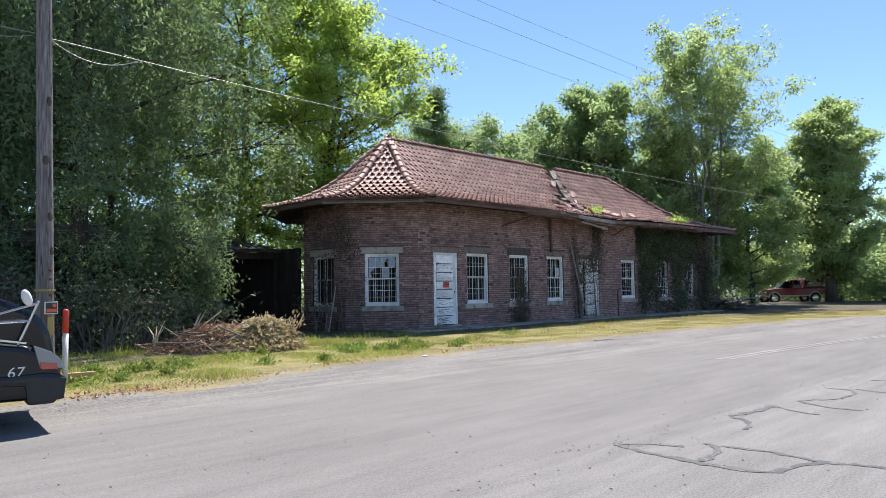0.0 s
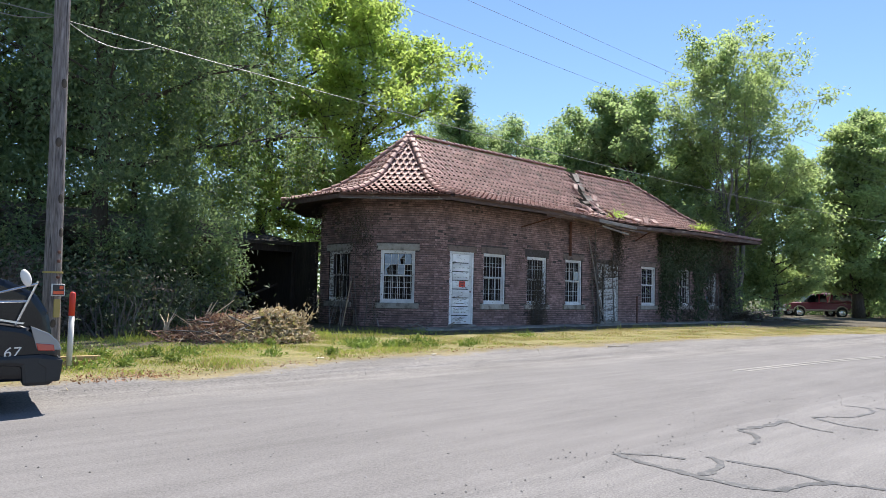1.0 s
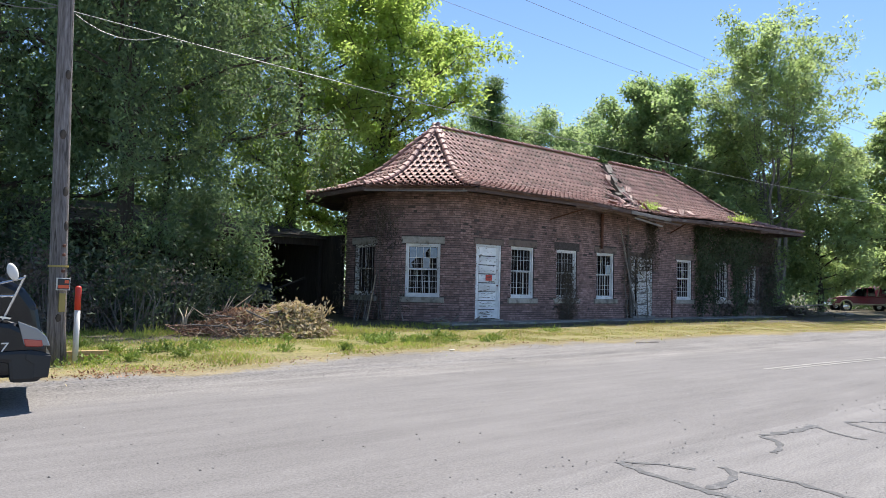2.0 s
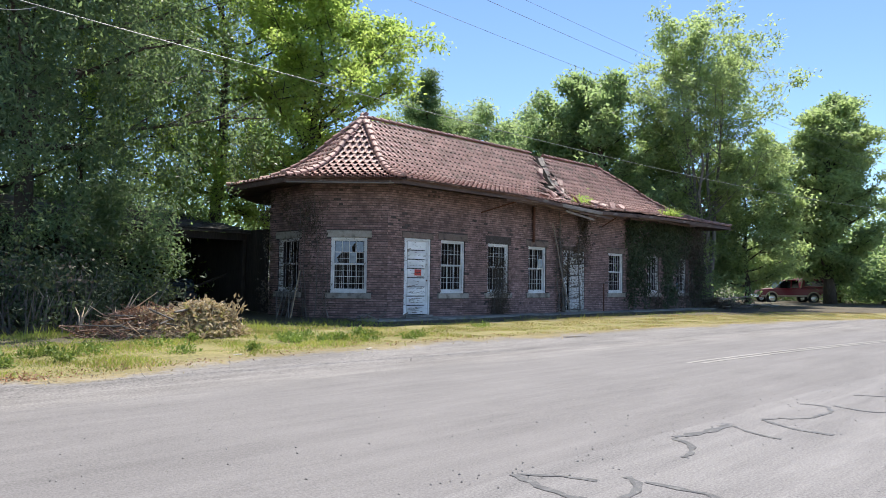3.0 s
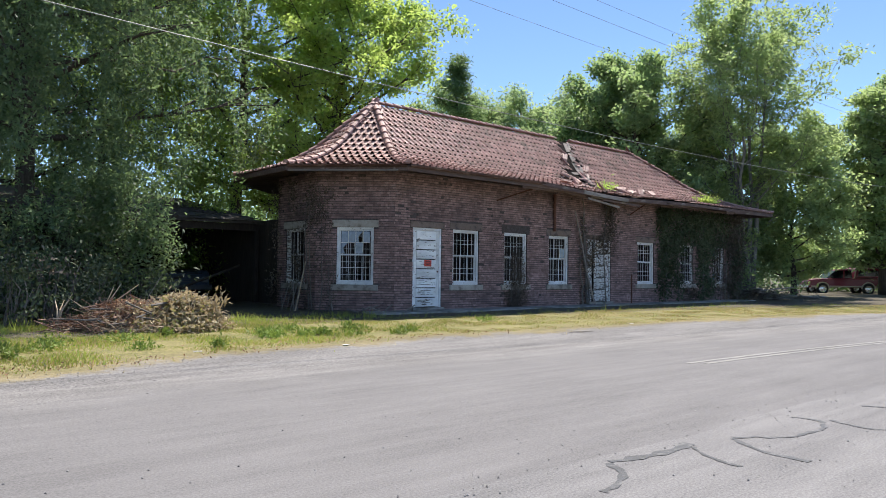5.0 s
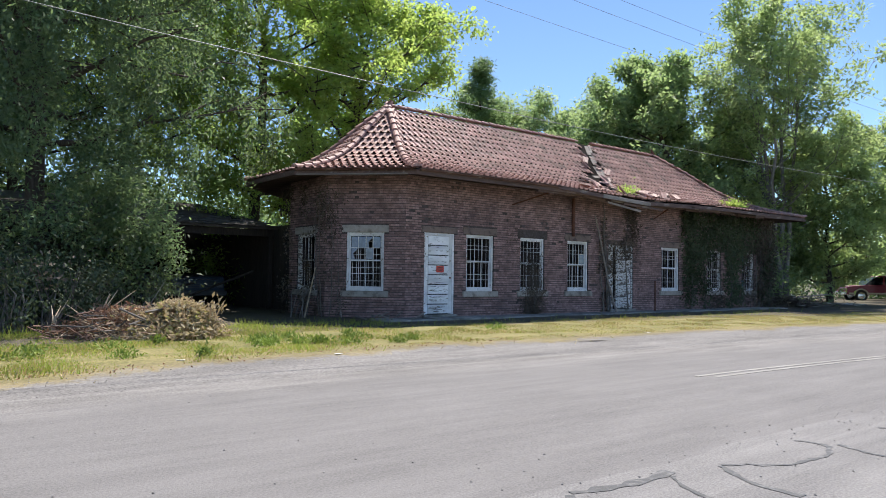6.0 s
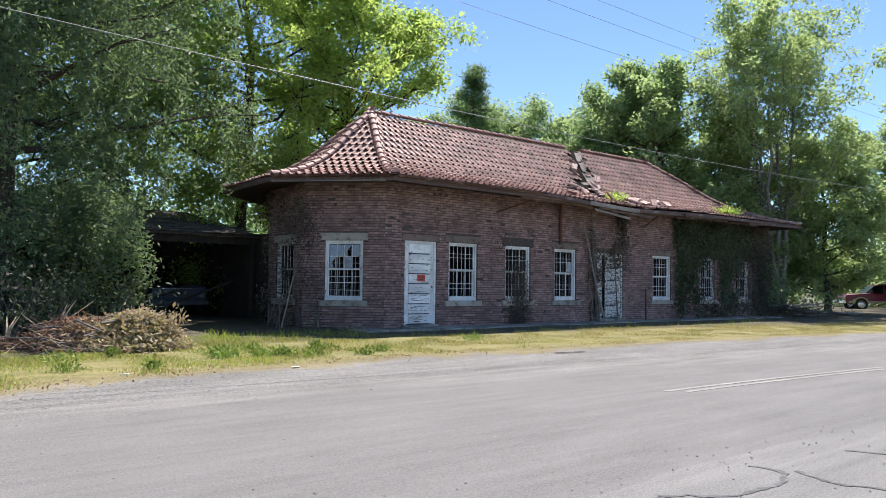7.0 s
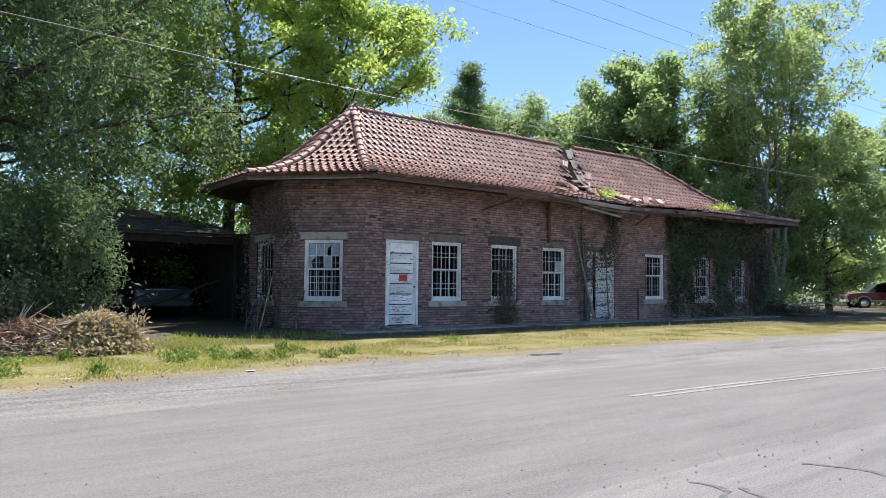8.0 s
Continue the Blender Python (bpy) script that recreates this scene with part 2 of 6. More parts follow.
def box(bm, x0, x1, y0, y1, z0, z1, m=None):
    vs = [bm.verts.new((m @ Vector(c)) if m else c) for c in
          ((x0, y0, z0), (x1, y0, z0), (x1, y1, z0), (x0, y1, z0), (x0, y0, z1), (x1, y0, z1), (x1, y1, z1), (x0, y1, z1))]
    for f in ((3, 2, 1, 0), (4, 5, 6, 7), (0, 1, 5, 4), (1, 2, 6, 5), (2, 3, 7, 6), (3, 0, 4, 7)):
        bm.faces.new([vs[i] for i in f])
    return vs


def boxes(*rows, bevel=0.0):
    bm = bmesh.new()
    for r in rows:
        box(bm, *r)
    if bevel:
        bmesh.ops.bevel(bm, geom=bm.edges[:], offset=bevel, segments=1, affect="EDGES")
    return bm


def tube(bm, pts, radii, sides=6, cap=True):
    """A tapered tube along points."""
    pts = [Vector(p) for p in pts]
    rings = []
    for k, p in enumerate(pts):
        d = (pts[min(k + 1, len(pts) - 1)] - pts[max(k - 1, 0)]).normalized()
        a = d.cross(Vector((0.31, 0.17, 0.93)) if abs(d.z) < 0.8 else Vector((1, 0.1, 0))).normalized()
        b = d.cross(a)
        r = float(radii[k] if hasattr(radii, "__len__") else radii)
        rings.append([bm.verts.new(p + r * (math.cos(2 * math.pi * j / sides) * a + math.sin(2 * math.pi * j / sides) * b)) for j in range(sides)])
    for u, v in zip(rings, rings[1:]):
        for j in range(sides):
            bm.faces.new((u[j], u[(j + 1) % sides], v[(j + 1) % sides], v[j]))
    if cap:
        bm.faces.new(rings[0][::-1])
        bm.faces.new(rings[-1])


def smooth(ob):
    for p in ob.data.polygons:
        p.use_smooth = True
    return ob


def raw_mesh(name, co, size, material):
    """Separate faces of size corners each from an array of points."""
    me = bpy.data.meshes.new(name)
    n = len(co) // size
    me.vertices.add(n * size)
    me.vertices.foreach_set("co", np.asarray(co, np.float32).ravel())
    me.loops.add(n * size)
    me.loops.foreach_set("vertex_index", np.arange(n * size, dtype=np.int32))
    me.polygons.add(n)
    me.polygons.foreach_set("loop_start", np.arange(n, dtype=np.int32) * size)
    me.update(calc_edges=True)
    me.materials.append(material)
    return me


def leaves(rng, centres, length, width, droop=0.3, lay=0.0):
    """Folded leaf shapes at the centres; lay turns their faces to the sky."""
    n = len(centres)
    d = rng.normal(size=(n, 3))
    d[:, 2] -= droop * 2
    face = rng.normal(size=(n, 3))
    face[:, 2] += lay * 2
    w = np.cross(d, face)
    w /= np.linalg.norm(w, axis=1)[:, None] + 1e-9
    if lay:
        d = np.cross(face, w)
    d /= np.linalg.norm(d, axis=1)[:, None] + 1e-9
    up = np.cross(w, d)
    ln = length * rng.uniform(0.6, 1.3, (n, 1))
    wd = width * rng.uniform(0.7, 1.2, (n, 1))
    mid = centres + d * ln * 0.45 + up * wd * 0.25
    return np.stack([centres, mid + w * wd * 0.5, centres + d * ln, mid - w * wd * 0.5], 1).reshape(-1, 3)


# ---- ground ----
def bend(x):
    t = np.clip(np.asarray(x, float) + 2, 0, 22)
    u = np.clip(np.asarray(x, float) - 20, 0, 60)
    return -0.02 * t - 0.0075 * t * t - 0.33 * u


def verge(x):
    """How far the grass edge lies off the road's line."""
    return np.interp(x, (-11, -9.6, -5.5, -3.4, 1.6, 12), (0.85, 0.84, 0.25, 0.1, 0.25, -0.4))


def rise(v):
    a = np.clip((np.asarray(v, float) + 7.2) / 1.9, 0, 1)
    return 0.1 * a * a * (3 - 2 * a) + 0.05 * np.clip((np.asarray(v, float) + 5) / 5, 0, 1)


def ground_z(x, y):
    return float(rise(y - bend(x)))


def sheet(name, xs, vs, z_of, material, label, ragged=0.0):
    """A sheet that follows the road's bend, with the distance across it as an attribute."""
    bm = bmesh.new()
    rows = [[bm.verts.new((x, v + float(bend(x)) + (ragged * (noise.noise((x * 0.9, 4.0, v)) + 0.6 * noise.noise((x * 2.6, 9.0, v))) if i == 0 else 0.0), z_of(x, v))) for x in xs] for i, v in enumerate(vs)]
    for a, b in zip(rows, rows[1:]):
        for i in range(len(xs) - 1):
            bm.faces.new((a[i], a[i + 1], b[i + 1], b[i]))
    ob = place(name, mesh_of(name, bm, material))
    at = ob.data.attributes.new("across", "FLOAT", "POINT")
    off = np.asarray(verge(xs) if name == "ground" else np.zeros(len(xs)))
    at.data.foreach_set("value", (np.array(vs)[:, None] + off[None, :]).astype(np.float32).ravel())
    smooth(ob)
    return tagged(ob, label, name.replace("_", " "), kind="structure")


def ground_mat(name, edges, cols_list, grain):
    """Bands across the road's direction with ragged, noisy borders; cols_list from the camera's side to the far side."""
    m = bpy.data.materials.new(name)
    m.use_nodes = True
    nt = m.node_tree
    N, L = nt.nodes.new, nt.links.new
    b = nt.nodes["Principled BSDF"]
    b.inputs["Roughness"].default_value = 0.92
    b.inputs["Specular IOR Level"].default_value = 0.25
    tc = N("ShaderNodeTexCoord")
    at = N("ShaderNodeAttribute")
    at.attribute_name = "across"

    def nz(s, detail=6.0, stretch=None):
        n = N("ShaderNodeTexNoise")
        n.inputs["Scale"].default_value = s
        n.inputs["Detail"].default_value = detail
        n.inputs["Roughness"].default_value = 0.65
        if stretch:
            mp = N("ShaderNodeMapping")
            mp.inputs["Scale"].default_value = stretch
            L(tc.outputs["Object"], mp.inputs[0])
            L(mp.outputs[0], n.inputs["Vector"])
        else:
            L(tc.outputs["Object"], n.inputs["Vector"])
        return n.outputs["Fac"]

    def math_node(op, a, c):
        k = N("ShaderNodeMath")
        k.operation = op
        for i, v in enumerate((a, c)):
            if isinstance(v, (int, float)):
                k.inputs[i].default_value = v
            else:
                L(v, k.inputs[i])
        return k.outputs[0]

    wob = math_node("ADD", math_node("MULTIPLY", math_node("SUBTRACT", nz(0.55), 0.5), 1.5), math_node("MULTIPLY", math_node("SUBTRACT", nz(9.0), 0.5), 0.7))
    across = math_node("ADD", at.outputs["Fac"], wob)
    col = None
    for k, cols in enumerate(cols_list):
        ramp = N("ShaderNodeValToRGB")
        el = ramp.color_ramp.elements
        while len(el) < len(cols):
            el.new(0.5)
        for i, c in enumerate(cols):
            el[i].position = 0.39 + 0.22 * i / max(1, len(cols) - 1)
            el[i].color = (*c, 1)
        broad = math_node("ADD", math_node("MULTIPLY", nz(0.8, 5.0, (0.6, 1.3, 1)), 0.2), math_node("MULTIPLY", nz(1.6, 6.0, (0.22, 2.4, 1)), 0.26))
        mixn = math_node("ADD", math_node("MULTIPLY", nz(grain[k]), 0.54), broad)
        L(mixn, ramp.inputs[0])
        if col is None:
            col = ramp.outputs[0]
            continue
        mr = N("ShaderNodeMapRange")
        mr.inputs[1].default_value, mr.inputs[2].default_value = edges[k - 1]
        L(across, mr.inputs[0])
        mx = N("ShaderNodeMix")
        mx.data_type = "RGBA"
        L(mr.outputs[0], mx.inputs[0])
        L(col, mx.inputs[6])
        L(ramp.outputs[0], mx.inputs[7])
        col = mx.outputs[2]
    L(col, b.inputs["Base Color"])
    bp = N("ShaderNodeBump")
    bp.inputs["Strength"].default_value = 0.35
    bp.inputs["Distance"].default_value = 0.02
    L(nz(70.0, 8.0), bp.inputs["Height"])
    L(bp.outputs[0], b.inputs["Normal"])
    return m


ASPHALT = ((0.125, 0.119, 0.116), (0.172, 0.164, 0.16), (0.217, 0.207, 0.202))
CHIP = ((0.114, 0.11, 0.108), (0.19, 0.182, 0.178), (0.258, 0.248, 0.24))
GRAVEL = ((0.106, 0.1, 0.0958), (0.19, 0.18, 0.172), (0.274, 0.26, 0.249))
STRAW = ((0.13, 0.105, 0.06), (0.2, 0.165, 0.09), (0.27, 0.225, 0.135))
TURF = ((0.09, 0.1, 0.035), (0.195, 0.175, 0.068), (0.31, 0.255, 0.125))
# Dark bare soil, with shade of eave and trees also put into its colour.
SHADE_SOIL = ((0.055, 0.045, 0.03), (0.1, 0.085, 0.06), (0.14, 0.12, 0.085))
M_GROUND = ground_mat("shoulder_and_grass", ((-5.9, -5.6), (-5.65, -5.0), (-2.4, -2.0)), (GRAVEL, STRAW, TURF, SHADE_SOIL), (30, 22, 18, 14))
M_ROAD = ground_mat("weathered_asphalt", ((-8.6, -7.9),), (ASPHALT, GRAVEL), (60, 40))
M_LOT = ground_mat("chip_seal", (), (CHIP,), (62,))

near = list(np.arange(-30, 60.1, 0.75))
far_l, far_r = [-1800, -500, -150, -60], [75, 100, 180, 500, 1800]
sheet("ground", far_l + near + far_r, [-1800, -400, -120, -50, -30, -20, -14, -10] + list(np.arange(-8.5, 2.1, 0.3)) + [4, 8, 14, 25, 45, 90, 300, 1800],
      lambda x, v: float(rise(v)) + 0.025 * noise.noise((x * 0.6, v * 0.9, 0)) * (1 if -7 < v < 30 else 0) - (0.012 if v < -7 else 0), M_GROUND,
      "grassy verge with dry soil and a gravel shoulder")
sheet("road", far_l[2:] + near + far_r[:3], list(np.arange(-12.75, -7.0, 0.25)),
      lambda x, v: 0.004 + 0.006 * noise.noise((x * 0.3, v * 0.5, 5)) - (0.03 if v > -7.3 else 0.007 if v < -12.6 else 0.0), M_ROAD, "sun-bleached grey asphalt road with gravelly edge", 0.16)
lot = sheet("parking_lot", far_l[2:] + near + far_r[:3], [-60, -30, -22] + list(np.arange(-18, -12.1, 0.3)),
            lambda x, v: 0.001 + 0.002 * noise.noise((x * 0.3, v * 0.5, 5)), M_LOT, "pale chip-sealed lot with tarred cracks")

# ---- depot building ----
WL, WR, WD = -1.1, 19.25, 5.4            # wall ends and depth
CUT = 1.57                               # corner cut
WTOP = 4.12
OVER, RUN = 1.22, 3.92                   # eave overhang, eave to ridge in plan
ER = 20.45                                # far eave
PROFILE = ((0.0, 4.03), (0.6, 4.16), (1.3, 4.41), (1.9, 4.74), (2.4, 5.12), (3.0, 5.73), (3.92, 6.56))
K = math.tan(radians(22.5))

depot = thing("depot_building", pose(9, 2.7, 0), "abandoned single-storey red brick depot with a clay tile roof", "building")


def frame_of(p0, p1, z=0.0):
    """x along the wall, y inwards, z up."""
    d = (Vector(p1) - Vector(p0)).normalized()
    return Matrix(((d.x, -d.y, 0, p0[0]), (d.y, d.x, 0, p0[1]), (0, 0, 1, z), (0, 0, 0, 1)))


def wall(name, p0, p1, openings, brick_name=None):
    """A wall with thickness and openings (u0, u1, z0, z1), faced with bricks in running bond."""
    m = frame_of(p0, p1)
    n = (Vector(p1) - Vector(p0)).length
    us = sorted({0.0, n, *[u for o in openings for u in o[:2]]})
    zs = sorted({0.0, WTOP, *[z for o in openings for z in o[2:4]]})
    bm = bmesh.new()
    for a, b in zip(us, us[1:]):
        for c, d in zip(zs, zs[1:]):
            if not any(o[0] < (a + b) / 2 < o[1] and o[2] < (c + d) / 2 < o[3] for o in openings):
                box(bm, a, b, 0.022, 0.32, c, d)
    bmesh.ops.remove_doubles(bm, verts=bm.verts[:], dist=0.0005)
    return part(name, bm, M_MORTAR, depot, "soot-stained red brick wall", m), m, n


COURSE, BRICK = 0.0687, 0.213


def brick_spans(n, stops):
    """Bricks of one face: (u0, u1, z0, z1), cut at the stops."""
    out = []
    k = 0
    z = 0.1
    while z < WTOP - 0.05:
        u = -BRICK / 2 * (k % 2) if k % 6 else -BRICK / 4
        size = BRICK if k % 6 else BRICK / 2
        while u < n:
            spans = [(max(u, 0.0), min(u + size - 0.008, n))]
            for s in stops:
                if s[2] < z + 0.056 and s[3] > z:
                    spans = [q for a, b in spans for q in ((a, min(b, s[0])), (max(a, s[1]), b)) if q[1] - q[0] > 0.02]
            out += [(a, b, z, z + COURSE - 0.017) for a, b in spans if b - a > 0.02]
            u += size
        z += COURSE
        k += 1
    return out


FRONT = (0.465, 0.0), (WR, 0.0)
CHAMFER = (WL, CUT), (0.465, 0.0)
END = (WL, WD - CUT), (WL, CUT)
DOOR1 = (0.64, 1.7, 0.24, 2.51)
WIN = [(2.135, 3.185, 0.88, 2.52), (4.275, 5.32, 0.88, 2.52), (6.38, 7.4, 0.88, 2.52), (11.45, 12.55, 0.88, 2.48), (14.45, 15.45, 0.88, 2.48), (16.98, 17.98, 0.88, 2.48)]
DOOR2 = (8.42, 9.78, 0.26, 2.47)
WIN_A = (0.585, 1.625, 0.88, 2.47)
WIN_E = (0.5, 1.65, 0.88, 2.47)


def stops_of(wins, doors):
    out = []
    for w in wins:
        out += [w, (w[0] - 0.14, w[1] + 0.14, w[2] - 0.16, w[2]), (w[0] - 0.13, w[1] + 0.13, w[3], w[3] + 0.2)]
    for d in doors:
        out += [d, (d[0] - 0.1, d[1] + 0.1, d[3], d[3] + 0.17)]
    return out


wall_f, MF, NF = wall("front_wall", *FRONT, WIN + [DOOR1, DOOR2])
wall_c, MC, NC = wall("chamfer_wall", *CHAMFER, [WIN_A])
wall_e, ME, NE = wall("end_wall", *END, [WIN_E])
wall("rear_chamfer_wall", (0.465, WD), (WL, WD - CUT), [])
wall("rear_wall", (WR, WD), (0.465, WD), [])
wall("far_end_wall", (WR, 0.0), (WR, WD), [])
part("floor_slab", boxes((0.3, WR - 0.35, 0.35, WD - 0.35, 0.1, 0.24)), M_DARK, depot, "dark littered floor")
part("inner_ceiling", boxes((0.62, WR - 0.35, 0.35, WD - 0.35, 3.8, 3.86)), M_DARK, depot)


def stone(name, m, u0, u1, z0, z1, proud, parent, mater=M_STONE):
    return part(name, boxes((u0, u1, -proud, 0.14, z0, z1), bevel=0.012), mater, parent, "weathered limestone " + name, m)


def grid_bars(win, m, u0, u1, z0, z1, depth, nv, nh, r=0.0065):
    """Security bars, one mesh each kind, shared."""
    v = bmesh.new()
    tube(v, [(0, 0, 0), (0, 0, z1 - z0)], r, 5)
    mv = mesh_of("bar", v, M_WHITE)
    h = bmesh.new()
    tube(h, [(0, 0, 0), (u1 - u0, 0, 0)], r * 1.1, 5)
    mh = mesh_of("cross_bar", h, M_WHITE)
    for k in range(nv):
        place("bar", mv, win, m @ Matrix.Translation((u0 + (u1 - u0) * (k + 0.5) / nv, depth, z0)))
    for k in range(nh):
        place("cross_bar", mh, win, m @ Matrix.Translation((u0, depth, z0 + (z1 - z0) * (k + 0.5) / nh)))


def window(m, o, label, nv=7, nh=4, panes=(), cols=4, rows=(3, 3), frame_mat=M_WHITE, seed=0, rail=0.52, lintel=True, stone_mat=M_STONE, glass=M_GLASS):
    u0, u1, z0, z1 = o
    f, d = 0.06, 0.05
    bm = boxes((u0, u0 + f, d, d + 0.12, z0, z1), (u1 - f, u1, d, d + 0.12, z0, z1), (u0 + f, u1 - f, d, d + 0.12, z1 - f, z1),
               (u0 + f, u1 - f, d - 0.02, d + 0.12, z0, z0 + 0.085), bevel=0.006)
    win = part("window", bm, frame_mat, depot, label, m)
    stone("sill", m, u0 - 0.14, u1 + 0.14, z0 - 0.16, z0, 0.06, win)
    if lintel:
        stone("lintel", m, u0 - 0.13, u1 + 0.13, z1, z1 + 0.2, 0.012, win, stone_mat)
    zr = z0 + (z1 - z0) * rail
    a, b = u0 + f, u1 - f
    for nm, c0, c1, dd in (("upper_sash", zr - 0.02, z1 - f, 0.09), ("lower_sash", z0 + 0.085, zr + 0.025, 0.125)):
        t = 0.036
        part(nm, boxes((a, a + t, dd, dd + 0.035, c0, c1), (b - t, b, dd, dd + 0.035, c0, c1), (a + t, b - t, dd, dd + 0.035, c1 - t, c1),
                       (a + t, b - t, dd, dd + 0.035, c0, c0 + t), bevel=0.004), frame_mat, win, "", m)
    rng = random.Random(seed)
    for (c0, c1, dd), nr in (((zr + 0.025, z1 - f - 0.045, 0.107), rows[0]), ((z0 + 0.13, zr - 0.02, 0.142), rows[1])):
        for k in range(1, cols):
            u = a + 0.045 + (b - a - 0.09) * k / cols
            part("muntin", boxes((u - 0.007, u + 0.007, dd - 0.012, dd + 0.012, c0, c1)), frame_mat, win, "", m)
        for k in range(1, nr):
            z = c0 + (c1 - c0) * k / nr
            part("muntin", boxes((a + 0.045, b - 0.045, dd - 0.011, dd + 0.011, z - 0.007, z + 0.007)), frame_mat, win, "", m)
        for i in range(cols):
            for k in range(nr):
                if rng.random() < (panes[0] if dd < 0.12 else panes[1]):
                    p0, p1 = a + 0.045 + (b - a - 0.09) * i / cols + 0.009, a + 0.045 + (b - a - 0.09) * (i + 1) / cols - 0.009
                    q0, q1 = c0 + (c1 - c0) * k / nr + 0.009, c0 + (c1 - c0) * (k + 1) / nr - 0.009
                    g = bmesh.new()
                    cut = rng.random() < 0.35
                    vs = [(p0, q0), (p1, q0), (p1, q1), (p0, q1)]
                    if cut:
                        vs = [(p0, q0), (p0 + (p1 - p0) * rng.uniform(0.4, 0.9), q0), (p0 + (p1 - p0) * rng.uniform(0.2, 0.6), q0 + (q1 - q0) * 0.5), (p1, q1), (p0, q1)]
                    fr = [g.verts.new((x, dd - 0.002, z)) for x, z in vs]
                    bk = [g.verts.new((x, dd + 0.002, z)) for x, z in vs]
                    g.faces.new(fr)
                    g.faces.new(bk[::-1])
                    for j in range(len(vs)):
                        g.faces.new((fr[j], bk[j], bk[(j + 1) % len(vs)], fr[(j + 1) % len(vs)]))
                    part("pane", g, glass, win, "", m @ pose(0, 0, 0))
    if nv:
        grid_bars(win, m, a + 0.02, b - 0.02, z0 + 0.09, z1 - f, 0.185, nv, nh)
    return win


window(MC, WIN_A, "tall white-framed sash window with broken panes coloured like reflected sky", 8, 4, (0.88, 0.0), 4, (2, 2), seed=4, glass=M_SKYPANE)
window(ME, WIN_E, "peeling sash window with iron bars, half hidden by vines", 5, 0, (0, 0), 2, (1, 1), M_FLAKED, seed=2)
LABELS = ("white-framed sash window with barred missing panes", "white-framed barred window overgrown with vine", "white-framed barred sash window under a rusty pipe",
          "barred window with peeling frame beside ivy", "barred window almost hidden in ivy", "peeling window deep in ivy")
for k, w in enumerate(WIN):
    window(MF, w, LABELS[k], 6, 3, (0.05, 0.03), 3 if k < 3 else 2, (2, 2), M_WHITE if k < 4 else M_FLAKED, seed=k + 10, rail=0.53, lintel=k != 1, stone_mat=M_SHADESTONE)


def door(m, o, label, boards, mater, gap=0.0, sign=False):
    u0, u1, z0, z1 = o
    f = 0.07
    d = part("door", boxes((u0, u0 + f, 0.03, 0.16, z0, z1), (u1 - f, u1, 0.03, 0.16, z0, z1), (u0 + f, u1 - f, 0.03, 0.16, z1 - f, z1), bevel=0.006), mater, depot, label, m)
    a, b = u0 + f + gap, u1 - f
    leaf = part("door_leaf", boxes((a, b, 0.085, 0.12, z0 + 0.01, z1 - f)), mater, d, "", m)
    h = (z1 - f - z0 - 0.02) / boards
    rng = random.Random(3)
    for k in range(boards):
        j = rng.uniform(-0.004, 0.004)
        z = z0 + 0.012 + k * h
        bm = boxes((0.1, b - a - 0.1, 0.05 + j, 0.0785, 0.014, h - 0.014), bevel=0.008)
        part("door_panel", bm, mater, d, "", m @ Matrix.Translation((a, 0, z)))
        # Black strip laid in each joint as the shade between two panels.
        part("panel_gap", boxes((0.1, b - a - 0.1, 0.079, 0.0845, -0.013, 0.013)), M_BLACK, d, "black strip for the shade between panels", m @ Matrix.Translation((a, 0, z)))
        for q in range(int(max(0, (boards * 0.7 - k) * 2.2)) if sign else 0):
            w, x = rng.uniform(0.06, 0.3), rng.uniform(0.1, 0.5)
            zz = rng.uniform(0.03, h - 0.04)
            s = bmesh.new()
            n = 7
            lo = [s.verts.new((x + w * i / n, 0.047 + j, zz + 0.004 * rng.random())) for i in range(n + 1)]
            hi = [s.verts.new((x + w * i / n, 0.047 + j, zz + 0.006 + 0.022 * rng.random() * math.sin(math.pi * (i + 0.3) / (n + 0.6)))) for i in range(n + 1)]
            for i in range(n):
                s.faces.new((lo[i], lo[i + 1], hi[i + 1], hi[i]))
            bmesh.ops.solidify(s, geom=s.faces[:], thickness=-0.002)
            part("paint_scar", s, M_BOARD, d, "bare wood where paint has flaked", m @ Matrix.Translation((a, 0, z)))
    for s0, s1 in ((0, 0.095), (b - a - 0.095, b - a)):
        part("stile", boxes((s0, s1, 0.07, 0.085, 0.0, z1 - f - z0 - 0.02), bevel=0.004), mater, d, "", m @ Matrix.Translation((a, 0, z0 + 0.012)))
    if sign:
        c = (a + b) / 2 + 0.04
        s = part("notice", boxes((c - 0.13, c + 0.13, 0.036, 0.042, z0 + 1.17, z0 + 1.35)), M_RED, d, "small red notice board", m)
        for q, (x0, x1) in enumerate(((-0.09, 0.09), (-0.1, 0.1), (-0.06, 0.06))):
            part("lettering", boxes((c + x0, c + x1, 0.033, 0.0355, z0 + 1.3 - 0.045 * q, z0 + 1.318 - 0.045 * q)), M_BLACK, s, "", m)
        part("knob", boxes((b - 0.08, b - 0.03, 0.02, 0.07, z0 + 1.0, z0 + 1.05), bevel=0.015), M_RUST, d, "rusty door knob", m)
    return d


